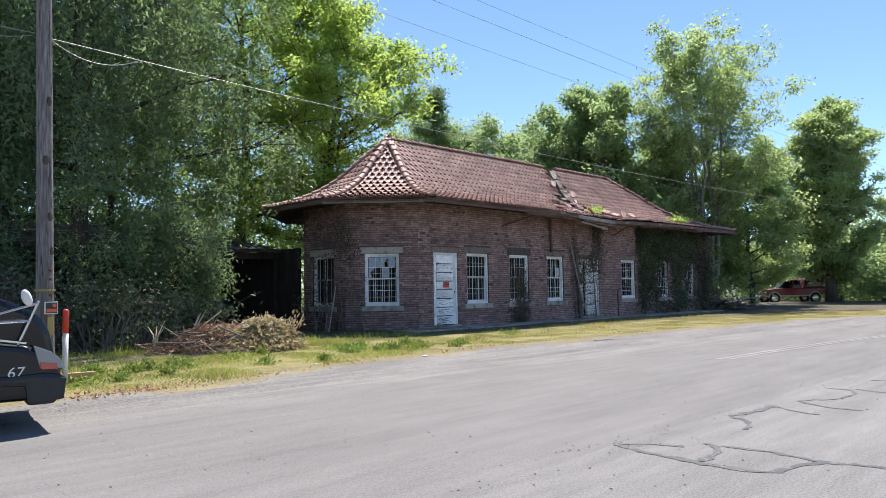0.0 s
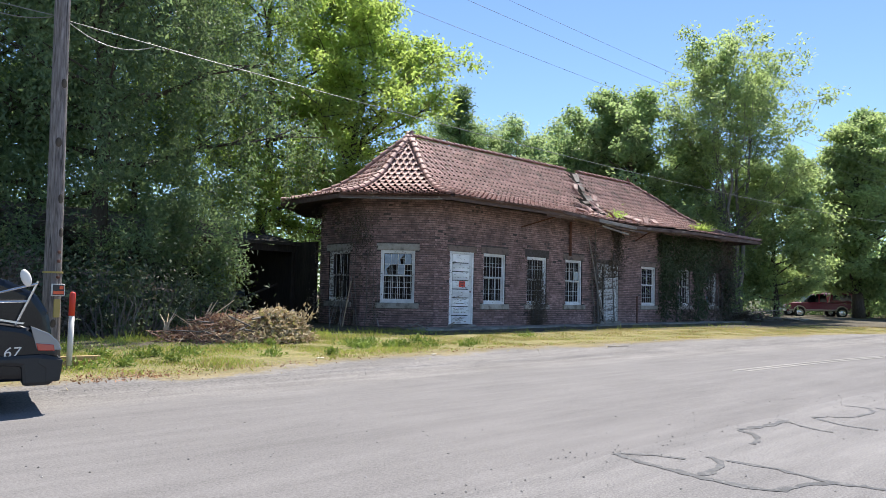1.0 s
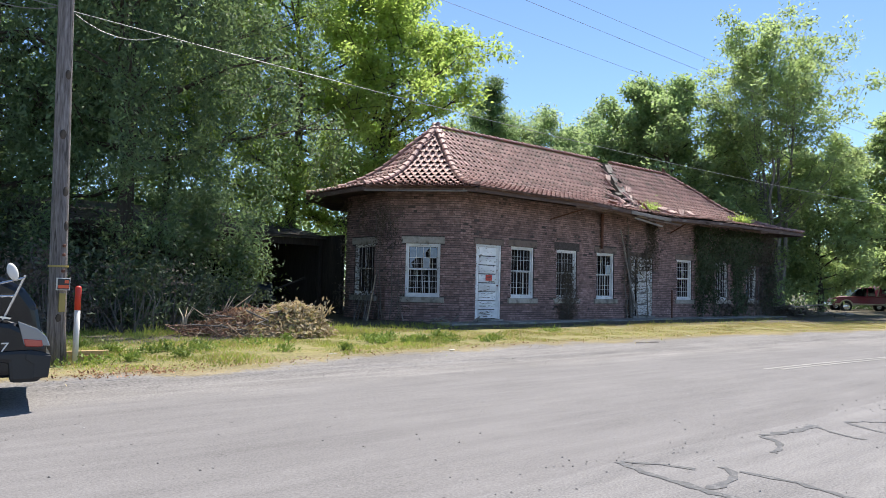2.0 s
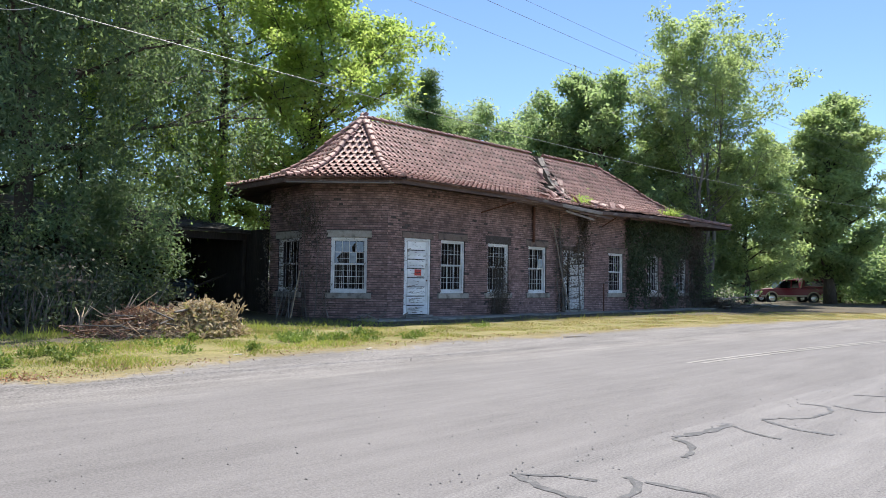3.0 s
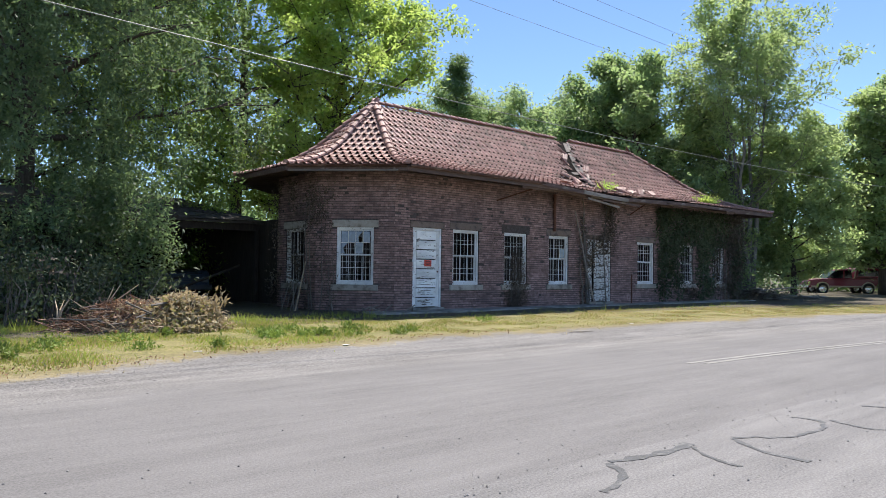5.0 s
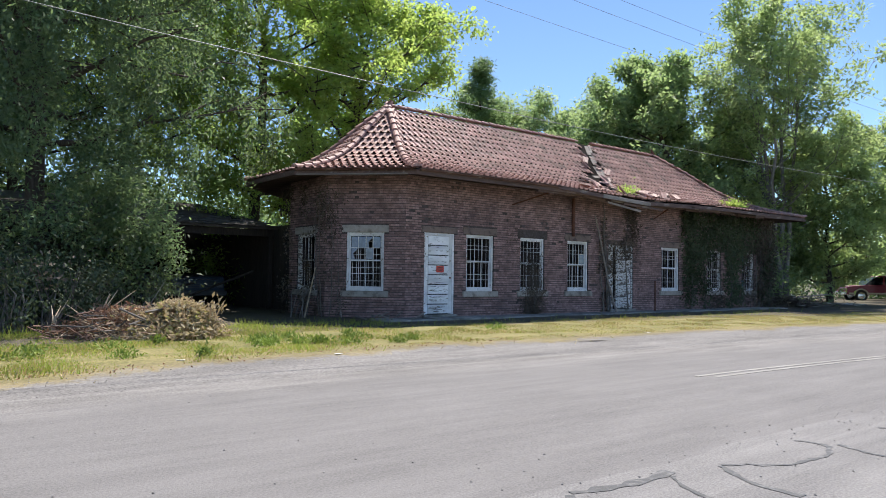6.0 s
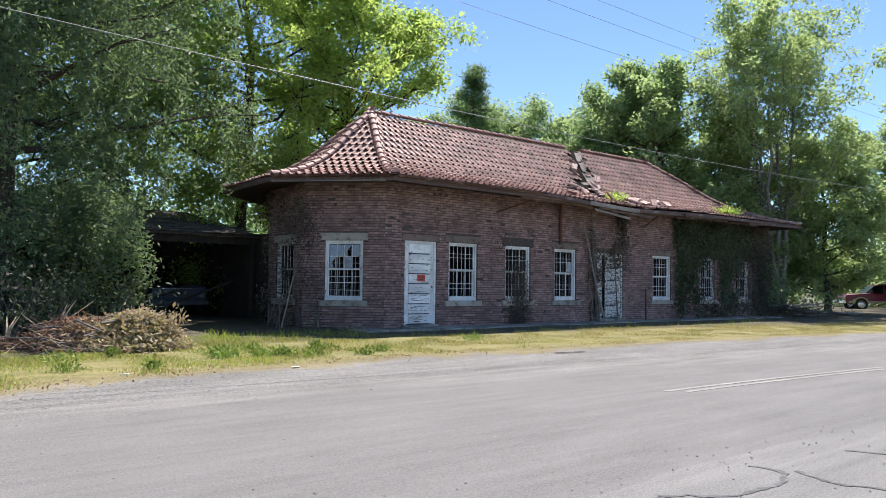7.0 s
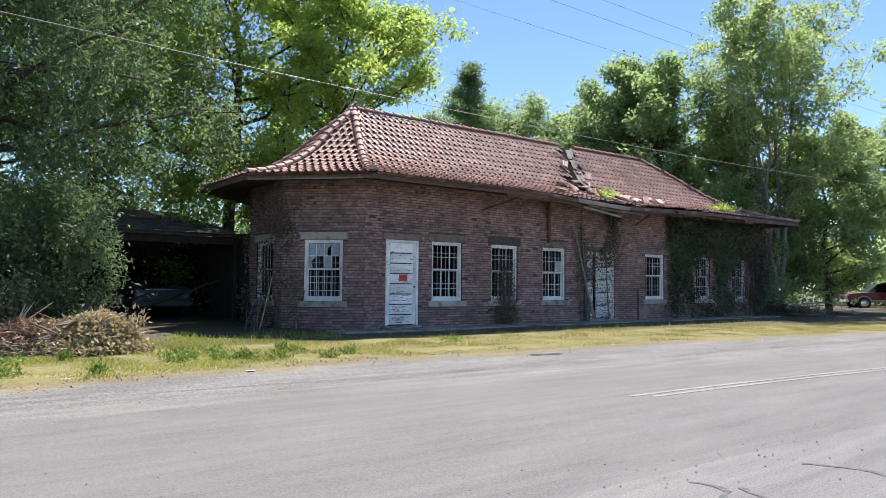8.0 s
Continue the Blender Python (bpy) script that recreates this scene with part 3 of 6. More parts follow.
door(MF, DOOR1, "white paneled door with flaking paint and a red notice", 8, M_DOOR, 0.0, True)
part("boarded_jamb", boxes((DOOR1[1] - 0.2, DOOR1[1] - 0.07, 0.055, 0.07, DOOR1[2] + 0.02, DOOR1[3] - 0.08), bevel=0.004), M_WHITE, depot, "white board beside the door", MF)
door(MF, DOOR2, "badly flaked white panel door standing ajar behind vines", 5, M_FLAKED, 0.42)
part("side_board", boxes((DOOR2[0] + 0.07, DOOR2[0] + 0.36, 0.09, 0.12, DOOR2[2], DOOR2[3] - 0.07), bevel=0.005), M_FLAKED, depot, "grey flaked board beside the door", MF)
for o in (DOOR1, DOOR2):
    stone("lintel", MF, o[0] - 0.1, o[1] + 0.1, o[3], o[3] + 0.17, 0.012, depot, M_SHADESTONE)
    stone("threshold", MF, o[0] - 0.05, o[1] + 0.05, 0.16, o[2], 0.1, depot, M_CONC)


# roof
def prof(s):
    for (a, za), (b, zb) in zip(PROFILE, PROFILE[1:]):
        if s <= b:
            return za + (zb - za) * (s - a) / (b - a)
    return PROFILE[-1][1]


ARC = [0.0]
STEPS = 160
for k in range(STEPS):
    s0, s1 = RUN * k / STEPS, RUN * (k + 1) / STEPS
    ARC.append(ARC[-1] + math.hypot(s1 - s0, prof(s1) - prof(s0)))


def at_arc(a):
    """Inward distance at an arc length up the roof."""
    return RUN / STEPS * float(np.interp(a, ARC, range(STEPS + 1)))


CX = 0.465 - K * OVER
# each face: eave corner, next eave corner, trims per metre inwards, stretch of the run
FACES = [("front_slope", (CX, -OVER), (ER, -OVER), K, (ER - 15.1) / RUN, 1.0),
         ("chamfer_slope", (WL - OVER, CUT - K * OVER), (CX, -OVER), K, K, 1.0),
         ("end_slope", (WL - OVER, WD - CUT + K * OVER), (WL - OVER, CUT - K * OVER), K, K, 1.0),
         ("rear_chamfer_slope", (CX, WD + OVER), (WL - OVER, WD - CUT + K * OVER), K, K, 1.0),
         ("rear_slope", (ER, WD + OVER), (CX, WD + OVER), (ER - 15.1) / RUN, K, 1.0),
         ("far_slope", (ER, -OVER), (ER, WD + OVER), RUN / (ER - 15.1), RUN / (ER - 15.1), (ER - 15.1) / RUN)]


def sag(x, s):
    """The eave has sunk between x 5 and 13."""
    return -0.1 * math.exp(-((x - 9.2) / 2.6) ** 2) * max(0.0, 1 - s / 1.9)


roof_bm = bmesh.new()
for nm, p0, p1, kl, kr, st in FACES:
    m = frame_of(p0, p1)
    n = (Vector(p1) - Vector(p0)).length
    ss = [s for s, _ in PROFILE]
    rows = []
    for s in ss:
        d = s * st
        a, b = kl * d, max(kl * d + 0.001, n - kr * d)
        cols = 24 if n > 9 else 2
        row = []
        for i in range(cols + 1):
            p = m @ Vector((a + (b - a) * i / cols, d, 0))
            row.append(roof_bm.verts.new((p.x, p.y, prof(s) - 0.045 + (sag(p.x, s) if nm == "front_slope" else 0))))
        rows.append(row)
    for r, t in zip(rows, rows[1:]):
        for i in range(len(r) - 1):
            roof_bm.faces.new((r[i], r[i + 1], t[i + 1], t[i]))
roof = part("roof", roof_bm, M_DECK, depot, "weathered terracotta tile roof with flared eaves and a torn strip")


def tile_bm():
    w, l, t = 0.212, 0.335, 0.018
    xs = ((0.0, 0.012), (0.03, 0.036), (0.068, 0.038), (0.098, 0.01), (0.15, 0.014), (0.212, 0.008))
    bm = bmesh.new()
    top = [bm.verts.new((x - w / 2, l, h - 0.004)) for x, h in xs]
    lift = (0.024, 0.046, 0.046, 0.026, 0.026, 0.024)
    low = [bm.verts.new((x - w / 2, 0, h + e)) for (x, h), e in zip(xs, lift)]
    und = [bm.verts.new((x - w / 2, 0.004, h + e - t)) for (x, h), e in zip(xs, lift)]
    for i in range(5):
        bm.faces.new((low[i], low[i + 1], top[i + 1], top[i]))
        bm.faces.new((und[i], und[i + 1], low[i + 1], low[i]))
    bm.faces.new((low[0], top[0], und[0]))
    bm.faces.new((low[5], und[5], top[5]))
    return bm


TILE = mesh_of("roof_tile", tile_bm(), M_TILE)
TILE_V = np.array([v.co[:] for v in TILE.vertices])
TILE_F = [tuple(p.vertices) for p in TILE.polygons]
rng_t = random.Random(8)


def torn(x, s):
    """Whether tiles are gone: a ragged strip down the front slope."""
    c = 10.7 - (RUN - s) * 0.72 + 0.13 * math.sin(5 * s)
    if s < 1.25:
        return 8.6 < x < 11.5 and abs(x - (9.3 + (1.25 - s) * 1.3)) < 0.5 * s
    return abs(x - c) < 0.36 + 0.07 * math.sin(9 * s + 1)


tile_spots, tile_rest = [], []
for nm, p0, p1, kl, kr, st in FACES:
    m = frame_of(p0, p1)
    n = (Vector(p1) - Vector(p0)).length
    i = 0
    a = -0.03
    while a < ARC[-1] * st - 0.12:
        s = at_arc(max(a, 0) / st)
        s2 = at_arc(min((a + 0.295) / st, ARC[-1]))
        sm = (s + s2) / 2
        slope = math.atan2(prof(s2) - prof(s), (s2 - s) * st)
        u = kl * s * st - 0.3 + 0.106 * (i % 2) - (kl * s * st) % 0.212
        while u < n - kr * s * st + 0.1:
            mid = sm * st
            if kl * mid - 0.06 < u < n - kr * mid + 0.06:
                p = m @ Vector((u, s * st + (a if a < 0 else 0), 0))
                if not (nm == "front_slope" and torn(p.x, sm)):
                    z = prof(s) + (sag(p.x, s) if nm == "front_slope" else 0) - 0.02
                    loose = 0.05 if nm == "front_slope" and 7.5 < p.x < 14 and s < 1.3 else 0.008
                    q = Matrix.Translation((p.x, p.y, z + rng_t.uniform(0, loose))) @ m.to_3x3().to_4x4() @ pose(0, 0, 0, math.degrees(slope) - 2.5 + rng_t.gauss(0, 30 * loose), rng_t.gauss(0, 60 * loose), rng_t.gauss(0, 70 * loose))
                    near_tile = nm == "chamfer_slope" or (nm == "front_slope" and p.x < 2.6)
                    (tile_spots if near_tile else tile_rest).append(q)
            u += 0.212
        a += 0.295
        i += 1


def joined(name, mats, verts, faces, material, parent, label):
    """Many copies of one small shape in one mesh."""
    co = np.concatenate([verts @ np.array(q.to_3x3()).T + np.array(q.translation) for q in mats])
    k = len(verts)
    me = bpy.data.meshes.new(name)
    me.from_pydata(co.tolist(), [], [tuple(i + k * j for i in f) for j in range(len(mats)) for f in faces])
    me.materials.append(material)
    return tagged(place(name, me, parent), label, kind="stuff")


joined("roof_tiles", tile_rest + tile_spots[300:], TILE_V, TILE_F, M_TILES, roof, "rows of interlocking clay tiles")


def cap_bm():
    """One half-round cap tile, lying along x."""
    bm = bmesh.new()
    rings = [[bm.verts.new((x, r * math.cos(t), r * 0.85 * math.sin(t) + lift)) for t in [math.pi * j / 6 for j in range(7)]] for x, r, lift in ((0, 0.108, 0.022), (0.4, 0.086, 0.0))]
    for j in range(6):
        bm.faces.new((rings[0][j], rings[0][j + 1], rings[1][j + 1], rings[1][j]))
    bm.faces.new(rings[0][::-1])
    return bm


CAP = mesh_of("cap_tile", cap_bm(), M_TILE)


def cap_line(pts):
    """Lapped cap tiles along a line of points."""
    pts = [Vector(p) for p in pts]
    lens = [0.0]
    for p, q in zip(pts, pts[1:]):
        lens.append(lens[-1] + (q - p).length)

    def at(d):
        return Vector([float(np.interp(d, lens, [p[i] for p in pts])) for i in range(3)])

    d = 0.0
    while d < lens[-1] - 0.05:
        p, q = at(d), at(min(d + 0.4, lens[-1]))
        ax = (q - p).normalized()
        side = Vector((0, 0, 1)).cross(ax).normalized()
        up = ax.cross(side)
        place("cap_tile", CAP, roof, Matrix(((ax.x, side.x, up.x, p.x), (ax.y, side.y, up.y, p.y), (ax.z, side.z, up.z, p.z), (0, 0, 0, 1))))
        d += 0.345


RY = RUN - OVER
cap_line([(1.6, RY, 6.57), (10.2, RY, 6.57)])
cap_line([(11.1, RY, 6.57), (15.1, RY, 6.57)])
ss = [s for s, _ in PROFILE]
cap_line([(CX + K * s, s - OVER, prof(s) + 0.02) for s in ss])
cap_line([(CX + K * s, WD + OVER - s, prof(s) + 0.02) for s in ss])
for e in (0, 1):
    pts = []
    for s in ss:
        y = CUT - K * OVER + K * s
        pts.append((WL - OVER + s, y if e == 0 else WD - y, prof(s) + 0.02))
    cap_line(pts)
    cap_line([(ER - s * (ER - 15.1) / RUN, (s - OVER) if e == 0 else WD + OVER - s, prof(s) + 0.02) for s in ss])
bm = bmesh.new()
tube(bm, [(15.1, RY, 6.56), (15.08, RY, 6.72), (15.0, RY, 6.86)], (0.09, 0.07, 0.02), 7)
part("finial", bm, M_RUST, roof, "broken clay finial")

# torn strip: bare boards and slipped tiles
rngb = random.Random(5)
for k in range(3):
    s = 1.3 + k * 0.9
    x = 10.7 - (RUN - s) * 0.72 + rngb.uniform(-0.06, 0.12)
    z = prof(s) + sag(x, s) + 0.0
    sl = math.degrees(math.atan2(prof(s + 0.1) - prof(s - 0.1), 0.2)) if s < 3.8 else 42
    bm = boxes((-rngb.uniform(0.18, 0.4), rngb.uniform(0.16, 0.36), -0.075, 0.085, 0, 0.02))
    part("roof_board", bm, M_BOARD if rngb.random() < 0.12 else M_DECK, roof, "", pose(x, s - OVER, z - 0.02, sl + rngb.gauss(0, 4), rngb.gauss(0, 7), rngb.gauss(0, 9)))
for k, (x, s, w) in enumerate(((10.5, 3.5, 0.12), (10.12, 2.95, 0.1), (9.92, 2.5, 0.17), (9.66, 2.1, 0.14), (9.3, 1.45, 0.12))):
    part("hanging_sheet", boxes((-w, w * 0.3, -0.36, 0.3, 0, 0.012), (w * 0.34, w, -0.2, 0.37, 0.004, 0.016), bevel=0.003), M_BOARD, roof, "bare grey roof boards", pose(x, s - OVER, prof(s) + 0.03, 40, 5, -30 + 5 * k))
slipped = []
for k in range(70):
    x, s = rngb.gauss(9.9, 0.9), abs(rngb.gauss(0.75, 0.35)) + 0.1
    slipped.append(pose(x, s - OVER, prof(s) + sag(x, s) + rngb.uniform(0.02, 0.07), 20 + rngb.gauss(0, 18), rngb.gauss(0, 18), rngb.uniform(-70, 70)))
for k in range(22):
    s = rngb.uniform(1.1, 3.7)
    x = 10.7 - (RUN - s) * 0.72 + rngb.choice((-0.4, 0.36, 0.42)) + rngb.gauss(0, 0.1)
    slipped.append(pose(x, s - OVER, prof(s) + sag(x, s) + rngb.uniform(0.0, 0.05), 40 + rngb.gauss(0, 12), rngb.gauss(0, 14), rngb.uniform(-60, 60)))
joined("slipped_tiles", slipped, TILE_V, TILE_F, M_TILES, roof, "broken slipped clay tiles in a heap")

# eaves
eb = bmesh.new()
for nm, p0, p1, kl, kr, st in FACES:
    m = frame_of(p0, p1)
    n = (Vector(p1) - Vector(p0)).length
    cols = 28 if n > 9 else 3
    for i in range(cols):
        quad = []
        for j in (i, i + 1):
            f = j / cols
            for d, z in ((0.0, 4.0), (0.0, 3.87), (OVER + 0.02, 4.03), (0.035, 4.0), (0.035, 3.88)):
                u = kl * min(d, OVER) * f * 0 + (kl * d) * (1 - f) + (n - kr * d) * f
                p = m @ Vector((u, d, 0))
                quad.append(Vector((p.x, p.y, z + (sag(p.x, d) if nm == "front_slope" else 0))))
        a, b = quad[:5], quad[5:]
        v = [eb.verts.new(q) for q in (a[0], a[1], b[1], b[0], a[3], a[4], b[4], b[3])]
        for f in ((0, 1, 2, 3), (7, 6, 5, 4), (1, 5, 6, 2), (0, 3, 7, 4)):
            eb.faces.new([v[t] for t in f])
        sb = bmesh.new()
        sb.faces.new([sb.verts.new(q) for q in (a[4], a[2], b[2], b[4])])
        bmesh.ops.solidify(sb, geom=sb.faces[:], thickness=0.02)
        part("soffit_board", sb, M_EAVE, depot)
part("fascia", eb, M_EAVE, depot, "brown painted fascia board")
# ragged loose boards under the sunken eave
for k in range(20):
    x = rngb.uniform(4.8, 18.5)
    ln = rngb.uniform(0.35, 1.1)
    bm = boxes((-ln, ln, -0.012, 0.012, -rngb.uniform(0.03, 0.07), 0.04), bevel=0.004)
    part("loose_board", bm, M_EAVE if rngb.random() < 0.7 else M_BOARD, depot, "", pose(x, -OVER - 0.03 + rngb.uniform(-0.02, 0.35), 3.88 + sag(x, 0) + rngb.uniform(-0.05, 0.06), rngb.gauss(20, 25), rngb.gauss(0.5, 2.2), rngb.gauss(0, 3)))
# gutter along the front and the cut corner, lifting off
for p0, p1, z in (((CX, -OVER), (5.2, -OVER), 3.97), ((WL - OVER, CUT - K * OVER), (CX, -OVER), 3.97)):
    m = frame_of(p0, p1)
    n = (Vector(p1) - Vector(p0)).length
    bm = bmesh.new()
    prev = None
    for u in (0.02, n - 0.02):
        ring = [bm.verts.new((u, -0.055 + 0.055 * math.cos(t), 0.05 + 0.06 * math.sin(t))) for t in [math.pi + math.pi * j / 6 for j in range(7)]]
        if prev:
            for j in range(6):
                bm.faces.new((prev[j], prev[j + 1], ring[j + 1], ring[j]))
        prev = ring
    bmesh.ops.solidify(bm, geom=bm.faces[:], thickness=0.006)
    part("gutter", bm, M_EAVE, depot, "brown metal eaves gutter", m @ Matrix.Translation((0, 0, z)))
    part("trim_strip", boxes((0.05, n * 0.92, -0.012, 0.0, 3.86, 3.9)), M_BOARD if z > 5 or n < 4 else M_EAVE, depot, "bare trim board", m)
# loose fascia planks over the sunken stretch
for x0, z0, x1, z1, w, y in ((5.0, 3.99, 7.2, 3.86, 0.11, -1.3), (7.4, 3.72, 9.1, 3.54, 0.07, -1.18), (7.0, 3.88, 9.4, 3.78, 0.12, -1.33), (9.2, 3.8, 12.0, 3.86, 0.1, -1.3),
                             (8.1, 3.72, 10.2, 3.66, 0.07, -1.25), (11.8, 3.88, 15.0, 3.93, 0.1, -1.3), (14.6, 3.9, 18.2, 3.95, 0.09, -1.29), (16.9, 3.86, 20.0, 3.9, 0.08, -1.27)):
    d = Vector((x1 - x0, 0, z1 - z0))
    part("loose_plank", boxes((0, d.length, -0.012, 0.012, -w / 2, w / 2), bevel=0.003), M_BOARD if x0 in (7.4, 7.0) else M_EAVE, depot, "split plank hanging loose", pose(x0, y, z0, 0, -math.degrees(math.atan2(d.z, d.x)), 0))
for x, dx in ((4.9, -0.55), (10.9, 0.5)):
    bm = bmesh.new()
    tube(bm, [(x, -1.15, 3.85), (x + dx, -0.03, 3.5)], 0.022, 5)
    part("eave_brace", bm, M_RUST, depot, "thin rusty iron brace")
bm = bmesh.new()
tube(bm, [(7.05, -0.07, 2.66), (7.05, -0.07, 3.9)], 0.05, 8)
part("downpipe", bm, M_RUST, depot, "rusty downpipe stub")
bm = bmesh.new()
tube(bm, [(11.1, -0.3, 0.15), (11.1, -0.3, 1.25)], 0.03, 6)
part("standpipe", bm, M_RUST, depot, "rusty standpipe against the wall")

# platform slab
plat = tagged(place("platform", mesh_of("platform", boxes((-0.6, 19.4, -0.95, 0.0, 0.0, 0.185), bevel=0.015), M_CONC)), "low cracked concrete platform along the brick wall", "platform", kind="structure")

# ---- trees and plants ----
def tree(name, base, height, radius, trunk_r, material, label, seed, low=0.25, limbs=22, subs=5, clumps=4, per=55, leaf=(0.2, 0.1), spread=0.42,
         stems=1, strands=0.0, lean=(0, 0), rise_of=0.55, top=0.35, category="tree", bark=M_BARK, flat=0.62, lay=0.55, clear=None):
    """A trunk or several stems with limbs, side limbs, and leaves round their ends; strands lets twigs hang down."""
    rng = np.random.default_rng(seed)
    bx, by = base
    bz = ground_z(bx, by) - 0.05
    root = thing(name, pose(bx, by, bz), label, category)
    bm = bmesh.new()
    spots = []
    for s in range(stems):
        ang = rng.uniform(0, 6.28)
        off = 0.0 if stems == 1 else rng.uniform(0.1, 0.4)
        tilt = 0.0 if stems == 1 else rng.uniform(0.4, 1.0) * radius * 0.45
        hh = height * (0.93 if stems == 1 else rng.uniform(0.78, 0.97))
        pts, rad = [], []
        for k in range(9):
            f = k / 8
            p = np.array([off * math.cos(ang) + lean[0] * f + tilt * math.cos(ang) * f ** 1.3, off * math.sin(ang) + lean[1] * f + tilt * math.sin(ang) * f ** 1.3, hh * f])
            p[:2] += rng.normal(size=2) * 0.12 * (k > 0)
            pts.append(p)
            rad.append(trunk_r / stems ** 0.4 * (1 - 0.88 * f) * (1.25 if k == 0 else 1))
        pts = np.array(pts)
        tube(bm, pts, rad, 8)
        for i in range(limbs // stems):
            f = low + (0.97 - low) * ((i + rng.uniform(0, 1)) / (limbs // stems))
            p = np.array([np.interp(f, np.linspace(0, 1, 9), pts[:, j]) for j in range(3)])
            g = (f - low) / (1 - low)
            reach = radius * (0.55 + 0.6 * math.sin(math.pi * min(1, 0.22 + 0.78 * g)) if g < 0.75 else top + (1 - g) * 2.2) * rng.uniform(0.65, 1.12)
            az = i * 2.4 + rng.uniform(-0.5, 0.5)
            up = rise_of * (0.5 + g) * reach
            q = []
            for k in range(5):
                h = k / 4
                q.append(p + np.array([math.cos(az) * reach * h, math.sin(az) * reach * h, up * h ** 1.3]) + rng.normal(size=3) * 0.07 * reach * h)
            r0 = max(0.02, np.interp(f, np.linspace(0, 1, 9), rad) * 0.5)
            tube(bm, q, [r0 * (1 - 0.85 * k / 4) for k in range(5)], 5, False)
            q = np.array(q)
            for j in range(subs):
                h = 0.3 + 0.7 * (j + rng.uniform(0, 1)) / subs
                a = np.array([np.interp(h, np.linspace(0, 1, 5), q[:, c]) for c in range(3)])
                d = rng.normal(size=3)
                d[2] = abs(d[2]) * 0.6
                d[:2] += np.array([math.cos(az), math.sin(az)]) * 0.7
                d *= reach * rng.uniform(0.18, 0.4) / (np.linalg.norm(d) + 1e-6)
                tube(bm, [a, a + d * 0.5 + rng.normal(size=3) * 0.04, a + d], (r0 * 0.35, r0 * 0.25, 0.008), 4, False)
                for c in range(clumps):
                    spots.append(a + d * rng.uniform(0.3, 1.15) + rng.normal(size=3) * 0.12)
            spots.append(q[-1])
        spots.append(pts[-1])
    trunk = part("trunk", bm, bark, root, "dark rough trunk and limbs", pose(bx, by, bz))
    smooth(trunk)
    spots = np.array(spots)
    n = len(spots)
    sizes = rng.uniform(0.6, 1.35, n)
    way = rng.normal(size=(n * per, 3))
    way /= np.linalg.norm(way, axis=1)[:, None]
    c = np.repeat(spots, per, 0) + way * (rng.random(n * per) ** 0.5 * np.repeat(sizes, per) * spread * 1.75)[:, None] * np.array([1, 1, flat])
    if strands:
        pick = rng.random(n) < 0.75
        st = spots[pick]
        k = int(per * 1.2)
        ln = rng.uniform(0.5, 1.0, len(st)) * strands
        cc = []
        for rep in range(2):
            drop = rng.random((len(st), k)) ** 0.8 * ln[:, None]
            x = st[:, None, :] + rng.normal(size=(len(st), 1, 3)) * 0.35 + rng.normal(size=(len(st), k, 3)) * np.array([0.1, 0.1, 0.05])
            x[:, :, 2] -= drop
            cc.append(x.reshape(-1, 3))
        c = np.concatenate([c[::2]] + cc)
    c = c[c[:, 2] > 0.25]
    wx, wy, wz = c[:, 0] + bx, c[:, 1] + by, c[:, 2] + bz
    gone = (wx > -9.3) & (wx < -0.2) & (wy > 6.2) & (wy < 14.0) & (wz < 4.5)      # no leaves inside the shed
    if clear:
        gone |= clear(wx, wy, wz)
    c = c[~gone]
    me = raw_mesh("crown", leaves(rng, c, *leaf, droop=0.5 if strands else 0.2, lay=lay), 4, material)
    place("crown", me, root, pose(bx, by, bz))
    return root


def shrub(name, base, size, count, material, label, seed, leaf=(0.16, 0.08), twigs=40, category="shrub", twig_mat=M_GREYTWIG, lumps=30):
    """Thin stems fanning out, with leaves in uneven lumps."""
    rng = np.random.default_rng(seed)
    bx, by = base
    bz = ground_z(bx, by)
    root = thing(name, pose(bx, by, bz), label, category)
    bm = bmesh.new()
    sx, sy, sz = size
    tips = []
    for k in range(twigs):
        a = rng.uniform(-1, 1, 2) * (sx * 0.5, sy * 0.5)
        t = np.array([a[0] * 1.8 + rng.normal() * 0.2, a[1] * 1.8 + rng.normal() * 0.2, sz * rng.uniform(0.5, 1.05)])
        m = np.array([a[0], a[1], 0]) * 0.5 + t * 0.5 + rng.normal(size=3) * 0.1
        tube(bm, [(a[0], a[1], 0), m, t], (0.02, 0.013, 0.005), 4, False)
        tips += [t, m]
    part("stem_tangle", bm, twig_mat, root, "bare thin stems", pose(bx, by, bz), "stuff")
    if count:
        tips = np.array(tips)
        cen = tips[rng.integers(0, len(tips), lumps)] + rng.normal(size=(lumps, 3)) * 0.2
        pick = rng.integers(0, lumps, count)
        c = cen[pick] + rng.normal(size=(count, 3)) * np.array([sx, sy, sz]) * rng.uniform(0.07, 0.16, (lumps, 1))[pick]
        c = c[c[:, 2] > 0.02]
        place("foliage", raw_mesh("foliage", leaves(rng, c, *leaf), 4, material), root, pose(bx, by, bz))
    return root


